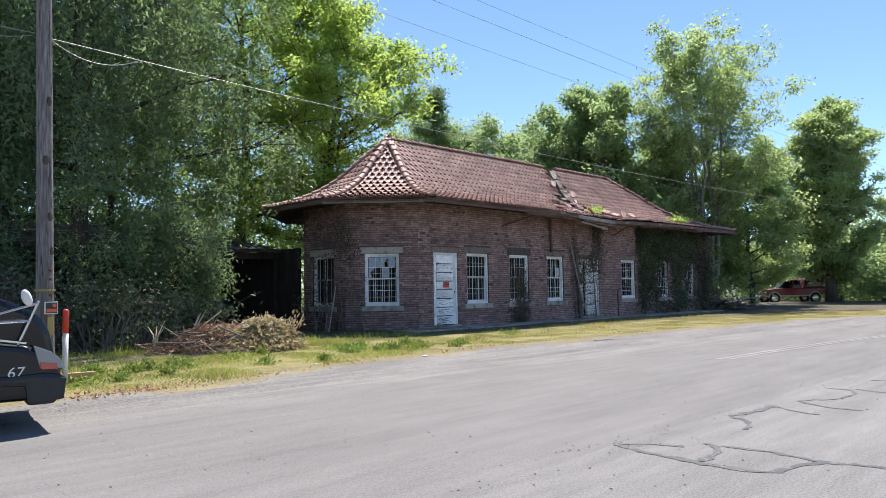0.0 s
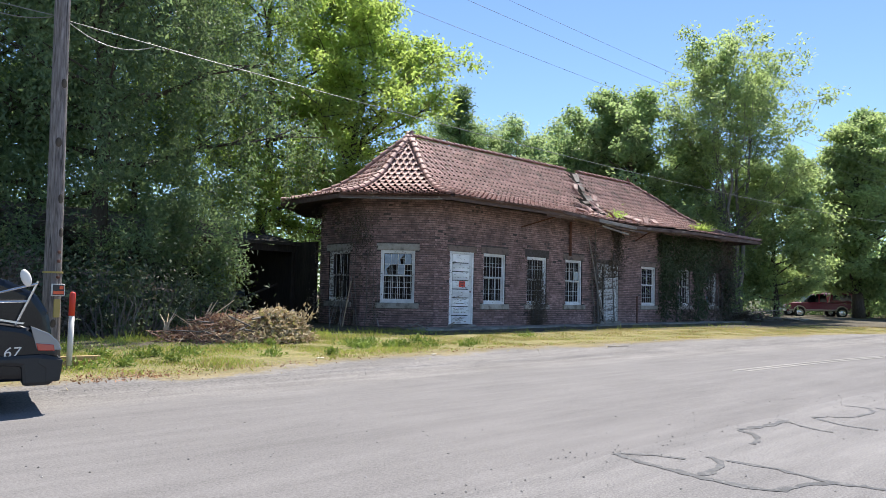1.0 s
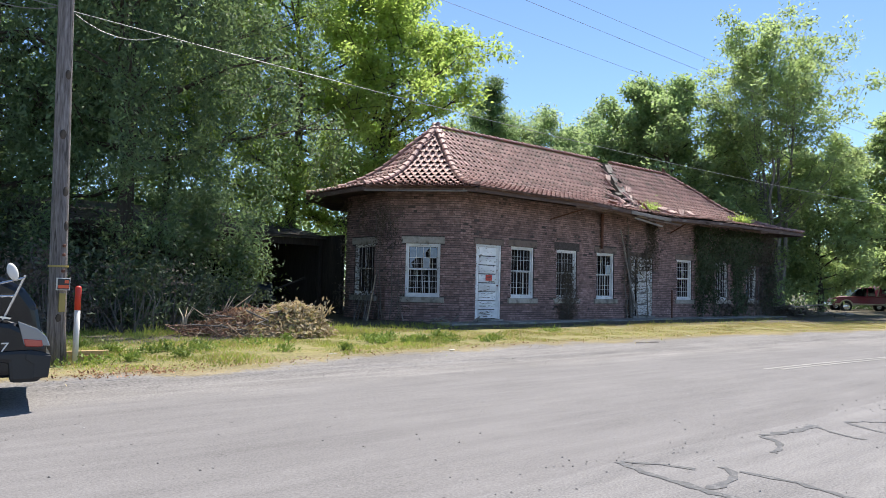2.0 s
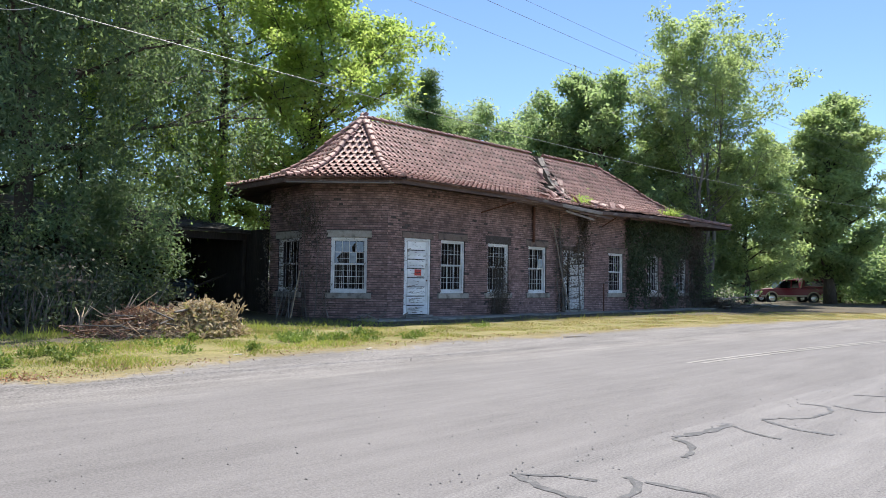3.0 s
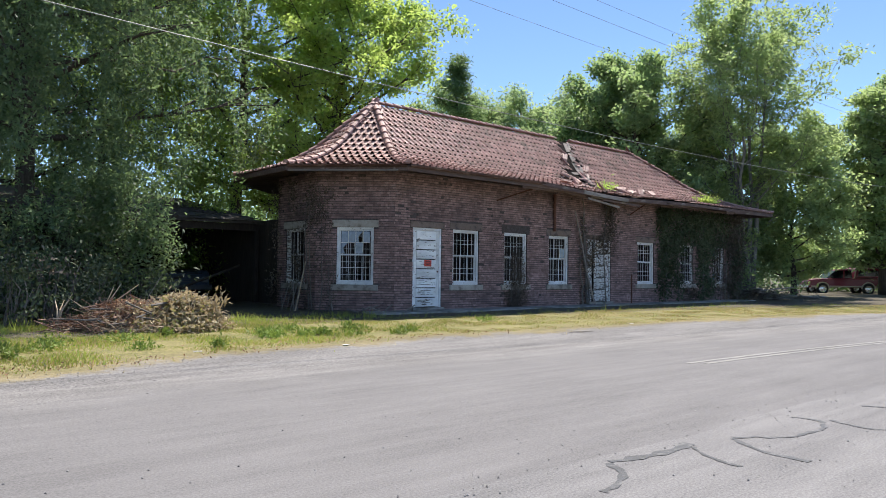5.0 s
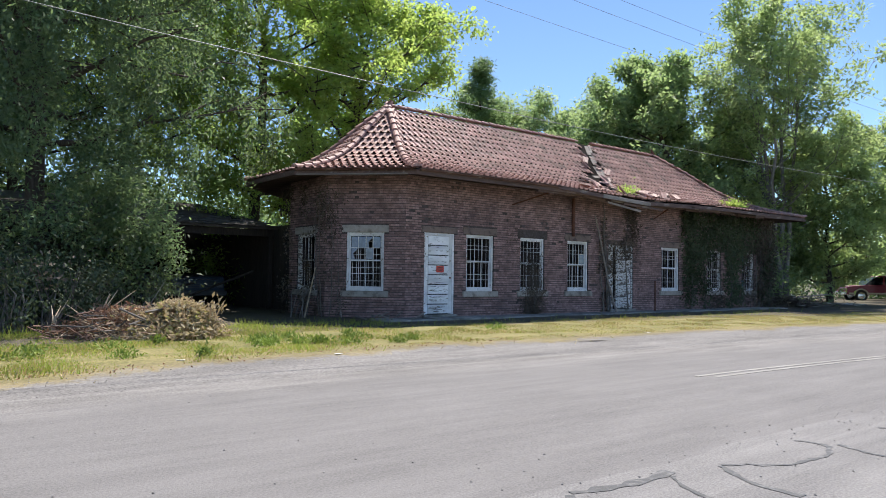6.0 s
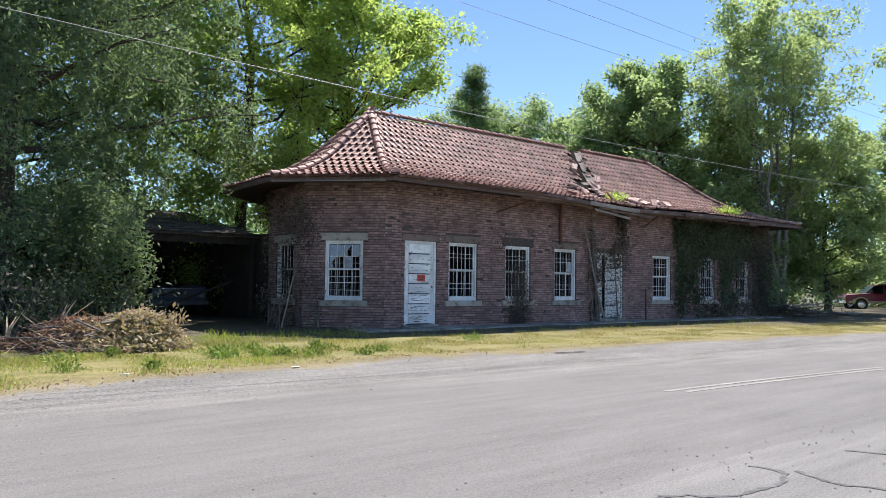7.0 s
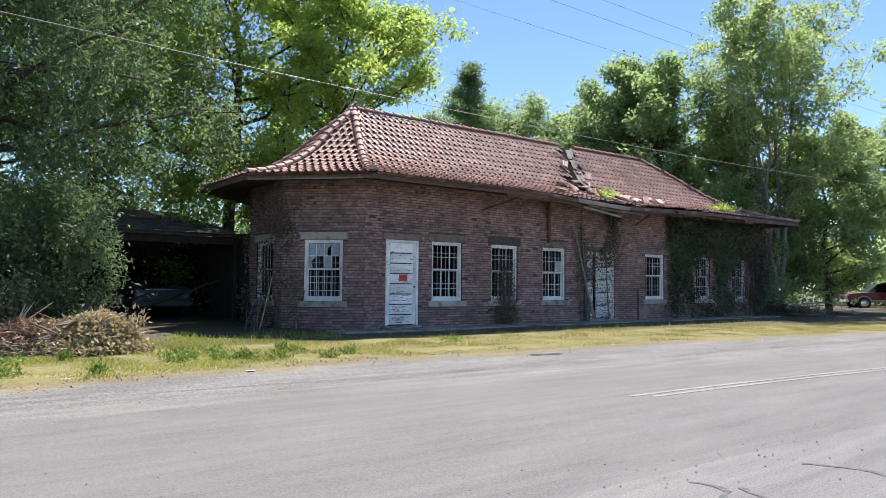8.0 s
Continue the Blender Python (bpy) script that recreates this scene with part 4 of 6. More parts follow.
# left group: drooping tree in front of the shed, others behind it
willow = tree("willow_tree", (-7.6, 4.6), 17.0, 4.8, 0.27, M_WILLOW, "large drooping dark green tree beside the shed", 11, low=0.27, limbs=44, subs=6, clumps=4, per=46,
              leaf=(0.15, 0.056), strands=2.4, rise_of=0.5, spread=0.4, lay=0.2, clear=lambda x, y, z: (z < 3.3) & (x > -5.9))
tree("willow_tree", (-10.6, 8.5), 18.0, 4.8, 0.3, M_WILLOW, "tall drooping tree in deep shade", 12, low=0.22, limbs=38, subs=6, clumps=4, per=42, leaf=(0.17, 0.066), strands=2.4, rise_of=0.5, lay=0.2)
tree("locust_tree", (-3.4, 14.5), 19.0, 5.2, 0.17, M_LOCUST, "tall locust tree with light feathery leaves", 13, low=0.34, limbs=36, subs=6, clumps=4, per=48, leaf=(0.165, 0.075), strands=1.2, rise_of=0.6)
tree("locust_tree", (5.9, 11.8), 15.0, 4.2, 0.34, M_LOCUST, "broad sunlit locust tree behind the depot", 14, low=0.22, limbs=40, subs=7, clumps=4, per=46, leaf=(0.22, 0.105), spread=0.42, rise_of=0.55)
tree("locust_tree", (1.6, 12.8), 18.5, 4.8, 0.3, M_LOCUST, "tall locust tree behind the depot", 15, low=0.25, limbs=38, subs=6, clumps=4, per=44, leaf=(0.22, 0.105), spread=0.42, rise_of=0.6)
tree("walnut_tree", (-7.0, 15.0), 18.0, 4.6, 0.24, M_MAPLE, "tall dark leafy tree in the grove", 16, low=0.25, limbs=28, subs=5, clumps=4, per=22, leaf=(0.2, 0.1))
tree("conifer_tree", (17.0, 16.3), 15.4, 1.7, 0.2, M_CONIFER, "narrow dark tree behind the roof", 17, low=0.1, limbs=40, subs=4, clumps=3, per=60, leaf=(0.2, 0.07), spread=0.35, rise_of=0.3, top=0.15)
# behind the roof, far: distance haze is put into the leaf colour
for k, (x, y, h, r) in enumerate(((24.0, 17.5, 13.2, 3.2), (29.6, 18.0, 14.2, 3.4), (20.5, 21.0, 13.8, 3.2), (35.0, 20.0, 14.0, 3.6))):
    tree("locust_tree", (x, y), h, r, 0.25, M_HAZELEAF, "distant locust tree above the ridge, haze in its leaf colour", 118 + k, low=0.2, limbs=26, subs=5, clumps=4, per=44, leaf=(0.26, 0.13), spread=0.5)
# right group
tree("maple_tree", (20.8, 6.2), 13.2, 3.1, 0.3, M_MAPLE, "dense dark green maple behind the depot", 21, low=0.15, limbs=36, subs=6, clumps=4, per=36, leaf=(0.23, 0.135), spread=0.42)
tree("maple_tree", (21.4, 9.0), 12.4, 2.6, 0.26, M_MAPLE, "leafy maple behind the depot roof", 121, low=0.2, limbs=32, subs=6, clumps=4, per=32, leaf=(0.23, 0.135), spread=0.42)
tree("elm_tree", (23.8, 1.6), 15.0, 3.1, 0.3, M_ELM, "tall airy tree with several slim stems", 222, low=0.2, limbs=66, subs=6, clumps=4, per=24, leaf=(0.22, 0.1), spread=0.36, stems=6, rise_of=1.3, bark=M_GREYBARK)
tree("maple_tree", (25.5, 5.0), 10.5, 3.0, 0.2, M_MAPLE, "leafy maple crowding the depot end", 23, low=0.1, limbs=30, subs=5, clumps=4, per=38, leaf=(0.23, 0.135), spread=0.42)
tree("elm_tree", (28.2, 1.2), 9.5, 2.7, 0.16, M_ELM, "young light green tree beside the depot", 24, low=0.08, limbs=34, subs=5, clumps=4, per=44, leaf=(0.23, 0.115), spread=0.42)
tree("maple_tree", (38.2, -0.1), 13.6, 2.7, 0.36, M_ELM, "big light green tree shading the parked car", 25, low=0.1, limbs=50, subs=6, clumps=4, per=36, leaf=(0.26, 0.135), spread=0.42)
tree("poplar_tree", (42.8, 0.9), 15.6, 1.7, 0.3, M_MAPLE, "tall tree behind the parked car", 26, low=0.4, limbs=26, subs=5, clumps=4, per=40, leaf=(0.26, 0.15), spread=0.4)
tree("maple_tree", (45.0, -4.4), 7.6, 2.6, 0.25, M_ELM, "round sunlit tree by the road", 27, low=0.1, limbs=30, subs=5, clumps=4, per=40, leaf=(0.27, 0.145), spread=0.45)
tree("maple_tree", (49.0, -8.5), 7.6, 3.0, 0.25, M_ELM, "round dark tree by the road", 28, low=0.1, limbs=30, subs=5, clumps=4, per=50, leaf=(0.28, 0.15), spread=0.45)
tree("maple_tree", (56.0, -16.0), 7.6, 3.6, 0.25, M_MAPLE, "far dark tree by the road", 29, low=0.1, limbs=28, subs=5, clumps=4, per=46, leaf=(0.3, 0.16), spread=0.5)


def thicket(name, spots, count, leaf, material, label, seed, spread=(1.2, 1.2, 0.9), category="undergrowth", parent=None):
    """Dense leafy mass nobody could count: spots are (x, y, height)."""
    rng = np.random.default_rng(seed)
    cs = []
    for x, y, h in spots:
        k = 10
        cen = np.stack([x + rng.normal(size=k) * spread[0], y + rng.normal(size=k) * spread[1], ground_z(x, y) + h * rng.random(k) ** 0.7], 1)
        pick = rng.integers(0, k, count)
        c = cen[pick] + rng.normal(size=(count, 3)) * 0.42 * np.array(spread)
        cs.append(c[c[:, 2] > 0.1])
    ob = place(name, raw_mesh(name, leaves(rng, np.concatenate(cs), *leaf, lay=0.5), 4, material), parent)
    return tagged(ob, label, "" if parent else category, kind="stuff")


rw = random.Random(40)
# Undergrowth takes the darker ivy colour to stand for the canopy's shade.
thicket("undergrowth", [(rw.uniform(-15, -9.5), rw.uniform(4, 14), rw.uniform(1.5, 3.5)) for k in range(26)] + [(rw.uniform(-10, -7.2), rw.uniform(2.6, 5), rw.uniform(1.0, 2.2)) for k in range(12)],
        1000, (0.14, 0.06), M_IVY_SHADED, "leafy undergrowth below the grove, canopy shade in its colour", 41)
thicket("far_woods", [(rw.uniform(-24, 4), rw.uniform(17, 26), rw.uniform(3, 6)) for k in range(30)] + [(rw.uniform(4, 40), rw.uniform(21, 32), rw.uniform(4, 8)) for k in range(34)],
        560, (0.46, 0.23), M_MAPLE, "woods closing the view behind the depot", 42, (2.0, 2.0, 1.3), "woods")
thicket("woods_by_road", [(rw.uniform(50, 78), rw.uniform(-6, 14), rw.uniform(4, 8.5)) for k in range(30)] + [(rw.uniform(62, 90), rw.uniform(-36, -20), rw.uniform(3, 6)) for k in range(22)],
        500, (0.58, 0.3), M_MAPLE, "low woods along the road", 43, (2.4, 2.4, 1.4), "woods")
thicket("bushes", [(rw.uniform(20.5, 27), rw.uniform(2, 8), rw.uniform(1.5, 6.0)) for k in range(24)] + [(rw.uniform(26, 37), rw.uniform(3, 10), rw.uniform(2, 5)) for k in range(20)],
        850, (0.2, 0.11), M_MAPLE, "leafy bushes crowding the depot end", 44, (1.1, 1.1, 1.0))
thicket("bushes", [(21.6 + 0.55 * k, 2.8 + 1.0 * (k % 3), 3.0 + 1.2 * (k % 4)) for k in range(12)], 1500, (0.19, 0.105), M_ELM, "light leafy saplings beside the depot end", 51, (0.7, 0.7, 0.9))
thicket("bushes", [(rw.uniform(40, 50), rw.uniform(-7, 1), rw.uniform(1, 3.5)) for k in range(18)] + [(rw.uniform(43, 50), rw.uniform(3, 9), rw.uniform(2, 5)) for k in range(12)],
        800, (0.26, 0.14), M_MAPLE, "dark bushes under the roadside trees", 45, (1.2, 1.2, 0.9))
thicket("low_bough", [(-5.75, 1.4, 2.6), (-5.9, 1.7, 3.2), (-6.2, 1.5, 3.0), (-6.6, 1.9, 3.4), (-7.3, 1.4, 3.0), (-8.1, 1.2, 3.2), (-6.9, 2.6, 4.4), (-8.5, 2.2, 4.2), (-6.3, 2.9, 4.8), (-9.9, 1.9, 2.6), (-5.9, 3.6, 5.4), (-5.2, 4.4, 6.0)],
        1500, (0.13, 0.046), M_WILLOW, "low drooping green boughs in front of the shed", 46, (0.4, 0.4, 0.5), "", willow)
thicket("undergrowth", [(-9.5 + 0.75 * k, 16.4 + 0.8 * (k % 2), 3.6 + 1.7 * (k % 3)) for k in range(13)], 1900, (0.19, 0.09), M_WILLOW, "dark leafy saplings behind the shed roof", 48, (0.7, 0.6, 0.9))
thicket("undergrowth", [(-25.0 + 1.3 * k, 17.0 - 0.35 * k, 4.0 + 2.2 * (k % 3)) for k in range(12)], 750, (0.3, 0.14), M_WILLOW, "dark leafy saplings deep in the grove", 49, (1.2, 1.0, 1.3))
thicket("far_woods", [(rw.uniform(-36, 3), rw.uniform(17, 22), rw.uniform(5, 12)) for k in range(46)], 620, (0.36, 0.19), M_WILLOW, "dark woods closing the view behind the grove", 50, (1.9, 1.6, 2.0), "woods")
thicket("bushes", [(0.0, 9.0, 6.2), (1.5, 8.6, 6.6), (-1.4, 9.4, 5.6), (2.6, 8.8, 6.4)], 2600, (0.17, 0.07), M_LOCUST, "bright young leaves behind the depot eave", 47, (0.8, 0.7, 0.8))

# Every other shrub has tree shade put in through the darker ivy colour.
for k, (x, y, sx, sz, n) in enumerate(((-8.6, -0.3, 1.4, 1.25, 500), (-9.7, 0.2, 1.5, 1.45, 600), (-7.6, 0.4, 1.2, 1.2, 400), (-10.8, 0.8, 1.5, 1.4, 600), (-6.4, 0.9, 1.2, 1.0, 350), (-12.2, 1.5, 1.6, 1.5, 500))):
    shrub("brush_shrub", (x, y), (sx, 1.1, sz), n * 4, M_DEADVINE if k % 2 else M_IVY_SHADED, "tangled grey half-bare brush in shade", 60 + k, (0.1, 0.05), 34)


# climbers on the brickwork
def climber(name, patches, label, seed, material, leaf=(0.13, 0.1), stems=()):
    """Leaves hugging a wall: patches of (frame, u0, u1, z0, z1, depth, count)."""
    rng = np.random.default_rng(seed)
    out = []
    for m, u0, u1, z0, z1, depth, count in patches:
        k = max(6, count // 60)
        cu, cz = rng.uniform(u0, u1, k), rng.uniform(z0, z1, k)
        pick = rng.integers(0, k, count)
        p = np.stack([cu[pick] + rng.normal(size=count) * 0.17, -np.abs(rng.normal(size=count)) * depth - 0.015, cz[pick] + rng.normal(size=count) * 0.24], 1)
        p = p[(p[:, 2] < 3.95) & (p[:, 2] > 0.1)]
        for w in WIN[3:] if m == MF else ():    # the light side of each window stays half free
            hid = (p[:, 0] > w[0] + (w[1] - w[0]) * 0.3) & (p[:, 0] < w[1] + 0.05) & (p[:, 2] > w[2] - 0.15) & (p[:, 2] < w[3])
            p = p[~hid | (rng.random(len(p)) < 0.13)]
        out.append(p @ np.array(m.to_3x3()).T + np.array(m.translation))
    c = np.concatenate(out)
    root = thing(name, pose(*c.mean(0)[:2], 0.15), label, "climbing plant")
    place("foliage", raw_mesh("foliage", leaves(rng, c, *leaf, droop=0.6), 4, material), root)
    for m, u, top, r in stems:
        bm = bmesh.new()
        pts = [m @ Vector((u + 0.12 * math.sin(3.1 * q + u) + rng.normal() * 0.03, -0.05 - 0.03 * abs(math.sin(5 * q)), 0.12 + (top - 0.12) * q)) for q in [i / 9 for i in range(10)]]
        tube(bm, pts, [r * (1 - 0.7 * i / 9) for i in range(10)], 5)
        part("stem", bm, M_GREYTWIG, root, "woody vine stem")
    return root


climber("ivy", [(MF, 12.75, 14.3, 0.4, 4.0, 0.14, 4300), (MF, 14.0, 17.0, 2.2, 4.0, 0.14, 4200), (MF, 15.6, 16.8, 0.3, 2.4, 0.1, 1500), (MF, 16.7, 18.4, 2.4, 4.0, 0.15, 1500), (MF, 18.3, 19.2, 0.3, 4.0, 0.16, 1600)],
        "dense dark ivy covering the brick wall", 70, M_IVY_SHADED, (0.095, 0.07), stems=[(MF, 13.2, 3.9, 0.04), (MF, 14.1, 3.8, 0.03), (MF, 16.2, 3.9, 0.04), (MF, 18.3, 3.9, 0.05)])
climber("vine", [(MF, 16.6, 19.2, 0.5, 4.0, 0.15, 3000), (MF, 17.9, 19.2, 0.2, 4.0, 0.2, 2600), (MF, 14.2, 15.4, 0.3, 1.1, 0.1, 500)], "brown dead vine curtain over the end of the wall", 75, M_DEADVINE, (0.1, 0.05),
        [(MF, 17.1, 3.9, 0.02), (MF, 17.7, 3.8, 0.02), (MF, 18.0, 3.9, 0.03), (MF, 18.6, 3.9, 0.03), (MF, 19.0, 3.9, 0.025), (MF, 15.3, 3.7, 0.02)])
climber("vine", [(MF, 4.4, 5.1, 0.2, 1.8, 0.07, 3600), (MF, 3.75, 4.1, 2.1, 2.7, 0.04, 130)], "grey-green vine covering a barred window", 71, M_DEADVINE, (0.06, 0.028), [(MF, 4.6, 1.8, 0.018), (MF, 4.9, 2.0, 0.018)])
climber("vine", [(MF, 8.0, 8.6, 0.2, 3.2, 0.06, 800), (MF, 9.2, 9.8, 2.2, 3.9, 0.08, 1100), (MF, 8.6, 9.8, 1.9, 2.6, 0.05, 200)], "leafy vine over the flaked door", 72, M_DEADVINE, (0.085, 0.05),
        [(MF, 8.2, 3.9, 0.05), (MF, 8.35, 2.9, 0.035), (MF, 9.4, 3.6, 0.03), (MF, 8.0, 2.2, 0.03)])
climber("vine", [(ME, 0.9, 2.2, 0.2, 3.9, 0.05, 900), (MC, 0.0, 0.5, 0.3, 3.8, 0.05, 650)], "dry leafless vine creeping over the corner", 73, M_DEADVINE, (0.09, 0.045),
        [(MC, 0.1, 3.6, 0.016), (MC, 0.3, 3.1, 0.012), (MC, 0.42, 2.6, 0.012), (ME, 1.9, 3.4, 0.016), (ME, 2.1, 3.7, 0.014)])
climber("vine", [(ME, -0.2, 0.25, 0.3, 3.9, 0.12, 600)], "dark vine where the shed meets the depot", 74, M_DEADVINE, (0.09, 0.05))
bm = bmesh.new()
tube(bm, [(8.95, -0.3, 0.15), (8.7, -0.12, 1.3), (8.35, -0.1, 2.6), (8.0, -0.16, 3.4)], (0.035, 0.03, 0.028, 0.02), 7)
tagged(place("dead_trunk", mesh_of("dead_trunk", bm, M_BOARD)), "pale dead vine trunk leaning on bricks", "dead vine")

# weeds on the roof
for k, (x, s, n, r) in enumerate(((16.2, 0.75, 420, 0.33), (9.0, 0.5, 120, 0.2))):
    rng = np.random.default_rng(80 + k)
    c = np.stack([x + rng.normal(size=n) * r, s - OVER + rng.normal(size=n) * 0.14, prof(s) + np.abs(rng.normal(size=n)) * 0.12], 1)
    ob = place("roof_weed", raw_mesh("roof_weed", leaves(rng, c, 0.16, 0.05, -0.5), 4, M_LOCUST))
    tagged(ob, "bright green weeds rooted on the tile eave", "weeds", kind="stuff")

# ---- shed beside the depot ----
shed = thing("shed", pose(-4.6, 9.5, 0.14), "dark open-fronted wooden shed with a sagging shingle roof", "shed")
roof_m = pose(-4.6, 6.3, 2.82, 10, 0, 0)
shed_roof = part("shed_roof", boxes((-4.65, 4.25, 0.0, 7.8, -0.05, 0.03), bevel=0.012), M_SHINGLE, shed, "grey mossy shingle roof", roof_m)
rs = random.Random(77)
SHINGLES = [mesh_of("shingle", boxes((0, 0.42 + 0.06 * k, 0, 0.42, -0.012, 0.012), bevel=0.003), M_SHINGLE) for k in range(4)]
for row in range(12):
    u = -4.65 - 0.2 * (row % 2)
    while u < 3.85:
        k = rs.randrange(4)
        if rs.random() < 0.94:
            place("shingle", SHINGLES[k], shed_roof, roof_m @ pose(u, 0.36 * row - 0.04, 0.062, -2.5 + rs.gauss(0, 0.6), rs.gauss(0, 0.8), rs.gauss(0, 1.2)))
        u += 0.43 + 0.06 * k
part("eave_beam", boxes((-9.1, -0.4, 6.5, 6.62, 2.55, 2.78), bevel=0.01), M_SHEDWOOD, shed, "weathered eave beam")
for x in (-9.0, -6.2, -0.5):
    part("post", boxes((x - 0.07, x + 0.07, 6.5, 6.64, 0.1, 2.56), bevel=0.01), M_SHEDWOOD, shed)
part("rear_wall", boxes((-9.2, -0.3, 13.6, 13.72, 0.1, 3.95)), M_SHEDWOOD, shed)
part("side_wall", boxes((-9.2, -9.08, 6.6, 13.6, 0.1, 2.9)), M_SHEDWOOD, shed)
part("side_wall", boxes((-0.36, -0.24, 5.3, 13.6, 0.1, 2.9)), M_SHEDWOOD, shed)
for x0, x1 in ((-5.6, -2.9), (-4.0, -1.0)):
    bm = bmesh.new()
    tube(bm, [(x0, 6.9, 0.2), (x1, 6.7, 1.6 + 0.2 * x1)], 0.04, 5)
    tagged(place("leaning_pole", mesh_of("leaning_pole", bm, M_SHEDWOOD)), "long dark pole leaning inside the shed", "pole")


def extrude_profile(pts, y0, y1, bevel=0.05, seg=2):
    bm = bmesh.new()
    a = [bm.verts.new((x, y0, z)) for x, z in pts]
    b = [bm.verts.new((x, y1, z)) for x, z in pts]
    bm.faces.new(a)
    bm.faces.new(b[::-1])
    n = len(pts)
    for i in range(n):
        bm.faces.new((a[i], b[i], b[(i + 1) % n], a[(i + 1) % n]))
    bmesh.ops.recalc_face_normals(bm, faces=bm.faces[:])
    if bevel:
        bmesh.ops.bevel(bm, geom=bm.edges[:], offset=bevel, segments=seg, affect="EDGES", profile=0.6)
    return bm


def wheel_bm(r, w):
    bm = bmesh.new()
    prof_w = ((r * 0.62, -w / 2), (r * 0.93, -w / 2), (r, -w * 0.3), (r, w * 0.3), (r * 0.93, w / 2), (r * 0.62, w / 2))
    n = 20
    rings = [[bm.verts.new((q * math.cos(6.2832 * k / n), y, q * math.sin(6.2832 * k / n))) for q, y in prof_w] for k in range(n)]
    for k in range(n):
        for j in range(5):
            bm.faces.new((rings[k][j], rings[k][j + 1], rings[(k + 1) % n][j + 1], rings[(k + 1) % n][j]))
    return bm


def rim_bm(r, w):
    bm = bmesh.new()
    n = 20
    rows = ((r * 0.64, -w * 0.48), (r * 0.52, -w * 0.3), (r * 0.2, -w * 0.36), (0.001, -w * 0.38))
    rings = [[bm.verts.new((q * math.cos(6.2832 * k / n), y, q * math.sin(6.2832 * k / n))) for q, y in rows] for k in range(n)]
    for k in range(n):
        for j in range(3):
            bm.faces.new((rings[k][j], rings[k][j + 1], rings[(k + 1) % n][j + 1], rings[(k + 1) % n][j]))
    return bm


def wheels(car, m, xs, ys, r, w):
    ty, ri = mesh_of("wheel", wheel_bm(r, w), M_RUBBER), mesh_of("rim", rim_bm(r, w), M_CHROME)
    for x in xs:
        for y in ys:
            q = m @ pose(x, y, r, 0, 0, 0 if y < 0 else 180)
            wo = place("wheel", ty, car, q)
            place("rim", ri, wo, q)


# pickup inside the shed, nose to the front
mt = pose(-2.15, 8.6, 0.15, 0, 0, 0)
truck = thing("pickup_truck", mt, "old faded blue pickup parked inside the dark shed", "truck")
part("body", extrude_profile(((0, 0.4), (0, 0.95), (0.15, 1.05), (1.5, 1.12), (4.6, 1.1), (4.6, 0.4)), -0.9, 0.9, 0.05), M_BLUETRUCK, truck, "", mt @ pose(0, 0, 0, 0, 0, 90))
part("cab", extrude_profile(((1.3, 1.1), (1.9, 1.7), (3.0, 1.72), (3.1, 1.1)), -0.75, 0.75, 0.06), M_CARGLASS, truck, "dark windscreen and cab", mt @ pose(0, 0, 0, 0, 0, 90))
part("bumper", boxes((-0.95, 0.95, -0.14, 0.02, 0.38, 0.56), bevel=0.03), M_DULLSTEEL, truck, "dull steel bumper", mt)
for z in (0.66, 0.72, 0.78, 0.84):
    part("grille_bar", boxes((-0.55, 0.55, -0.03, 0.0, z, z + 0.025)), M_DULLSTEEL, truck, "", mt)
for x in (-0.72, 0.72):
    part("headlight", boxes((x - 0.12, x + 0.12, -0.03, 0.02, 0.64, 0.84), bevel=0.03), M_LENS, truck, "", mt)
# Added bright strip in place of the highlight along the hood's front edge.
part("hood_highlight", boxes((-0.62, 0.62, -0.02, 0.03, 0.93, 0.965), bevel=0.008), M_CHROME, truck, "bright strip standing for the hood edge highlight", mt)
wheels(truck, mt @ pose(0, 0, 0, 0, 0, 90), (0.75, 3.6), (-0.8, 0.8), 0.36, 0.22)

# ---- brush pile ----
pile = thing("brush_pile", pose(-6.6, -2.3, 0.12), "heap of dry cut branches and brown leaves", "brush pile")
rng = np.random.default_rng(90)


def lump(x, y, cx, cy, rx, ry, h):
    return h * math.exp(-(((x - cx) / rx) ** 2 + ((y - cy) / ry) ** 2) ** 1.6)


def heap(x, y):
    return max(lump(x, y, -6.2, -2.5, 0.68, 0.62, 0.62), lump(x, y, -7.0, -1.95, 0.85, 0.65, 0.5), lump(x, y, -7.7, -1.6, 0.6, 0.5, 0.25))


def tangle(n, cx, sx, cy, sy, length, thick, tilt, seed):
    """Bent sticks lying over one another on the heap."""
    g = np.random.default_rng(seed)
    bm = bmesh.new()
    for k in range(n):
        x, y = g.normal(cx, sx), g.normal(cy, sy)
        h = heap(x, y)
        if h < 0.05:
            continue
        a, e, ln = g.uniform(0, 6.28), g.normal(0.05, tilt), g.uniform(*length)
        d = np.array([math.cos(a) * math.cos(e), math.sin(a) * math.cos(e) * 0.8, math.sin(e)]) * ln
        p = np.array([x, y, 0.13 + h * g.uniform(0.15, 1.0)])
        q = [p - d * 0.5, p + g.normal(size=3) * 0.06 * ln, p + d * 0.5]
        for w in q:
            w[2] = max(0.12, w[2])
        r = g.uniform(*thick)
        tube(bm, q, (r, r * 0.85, r * 0.4), 4, False)
    return bm


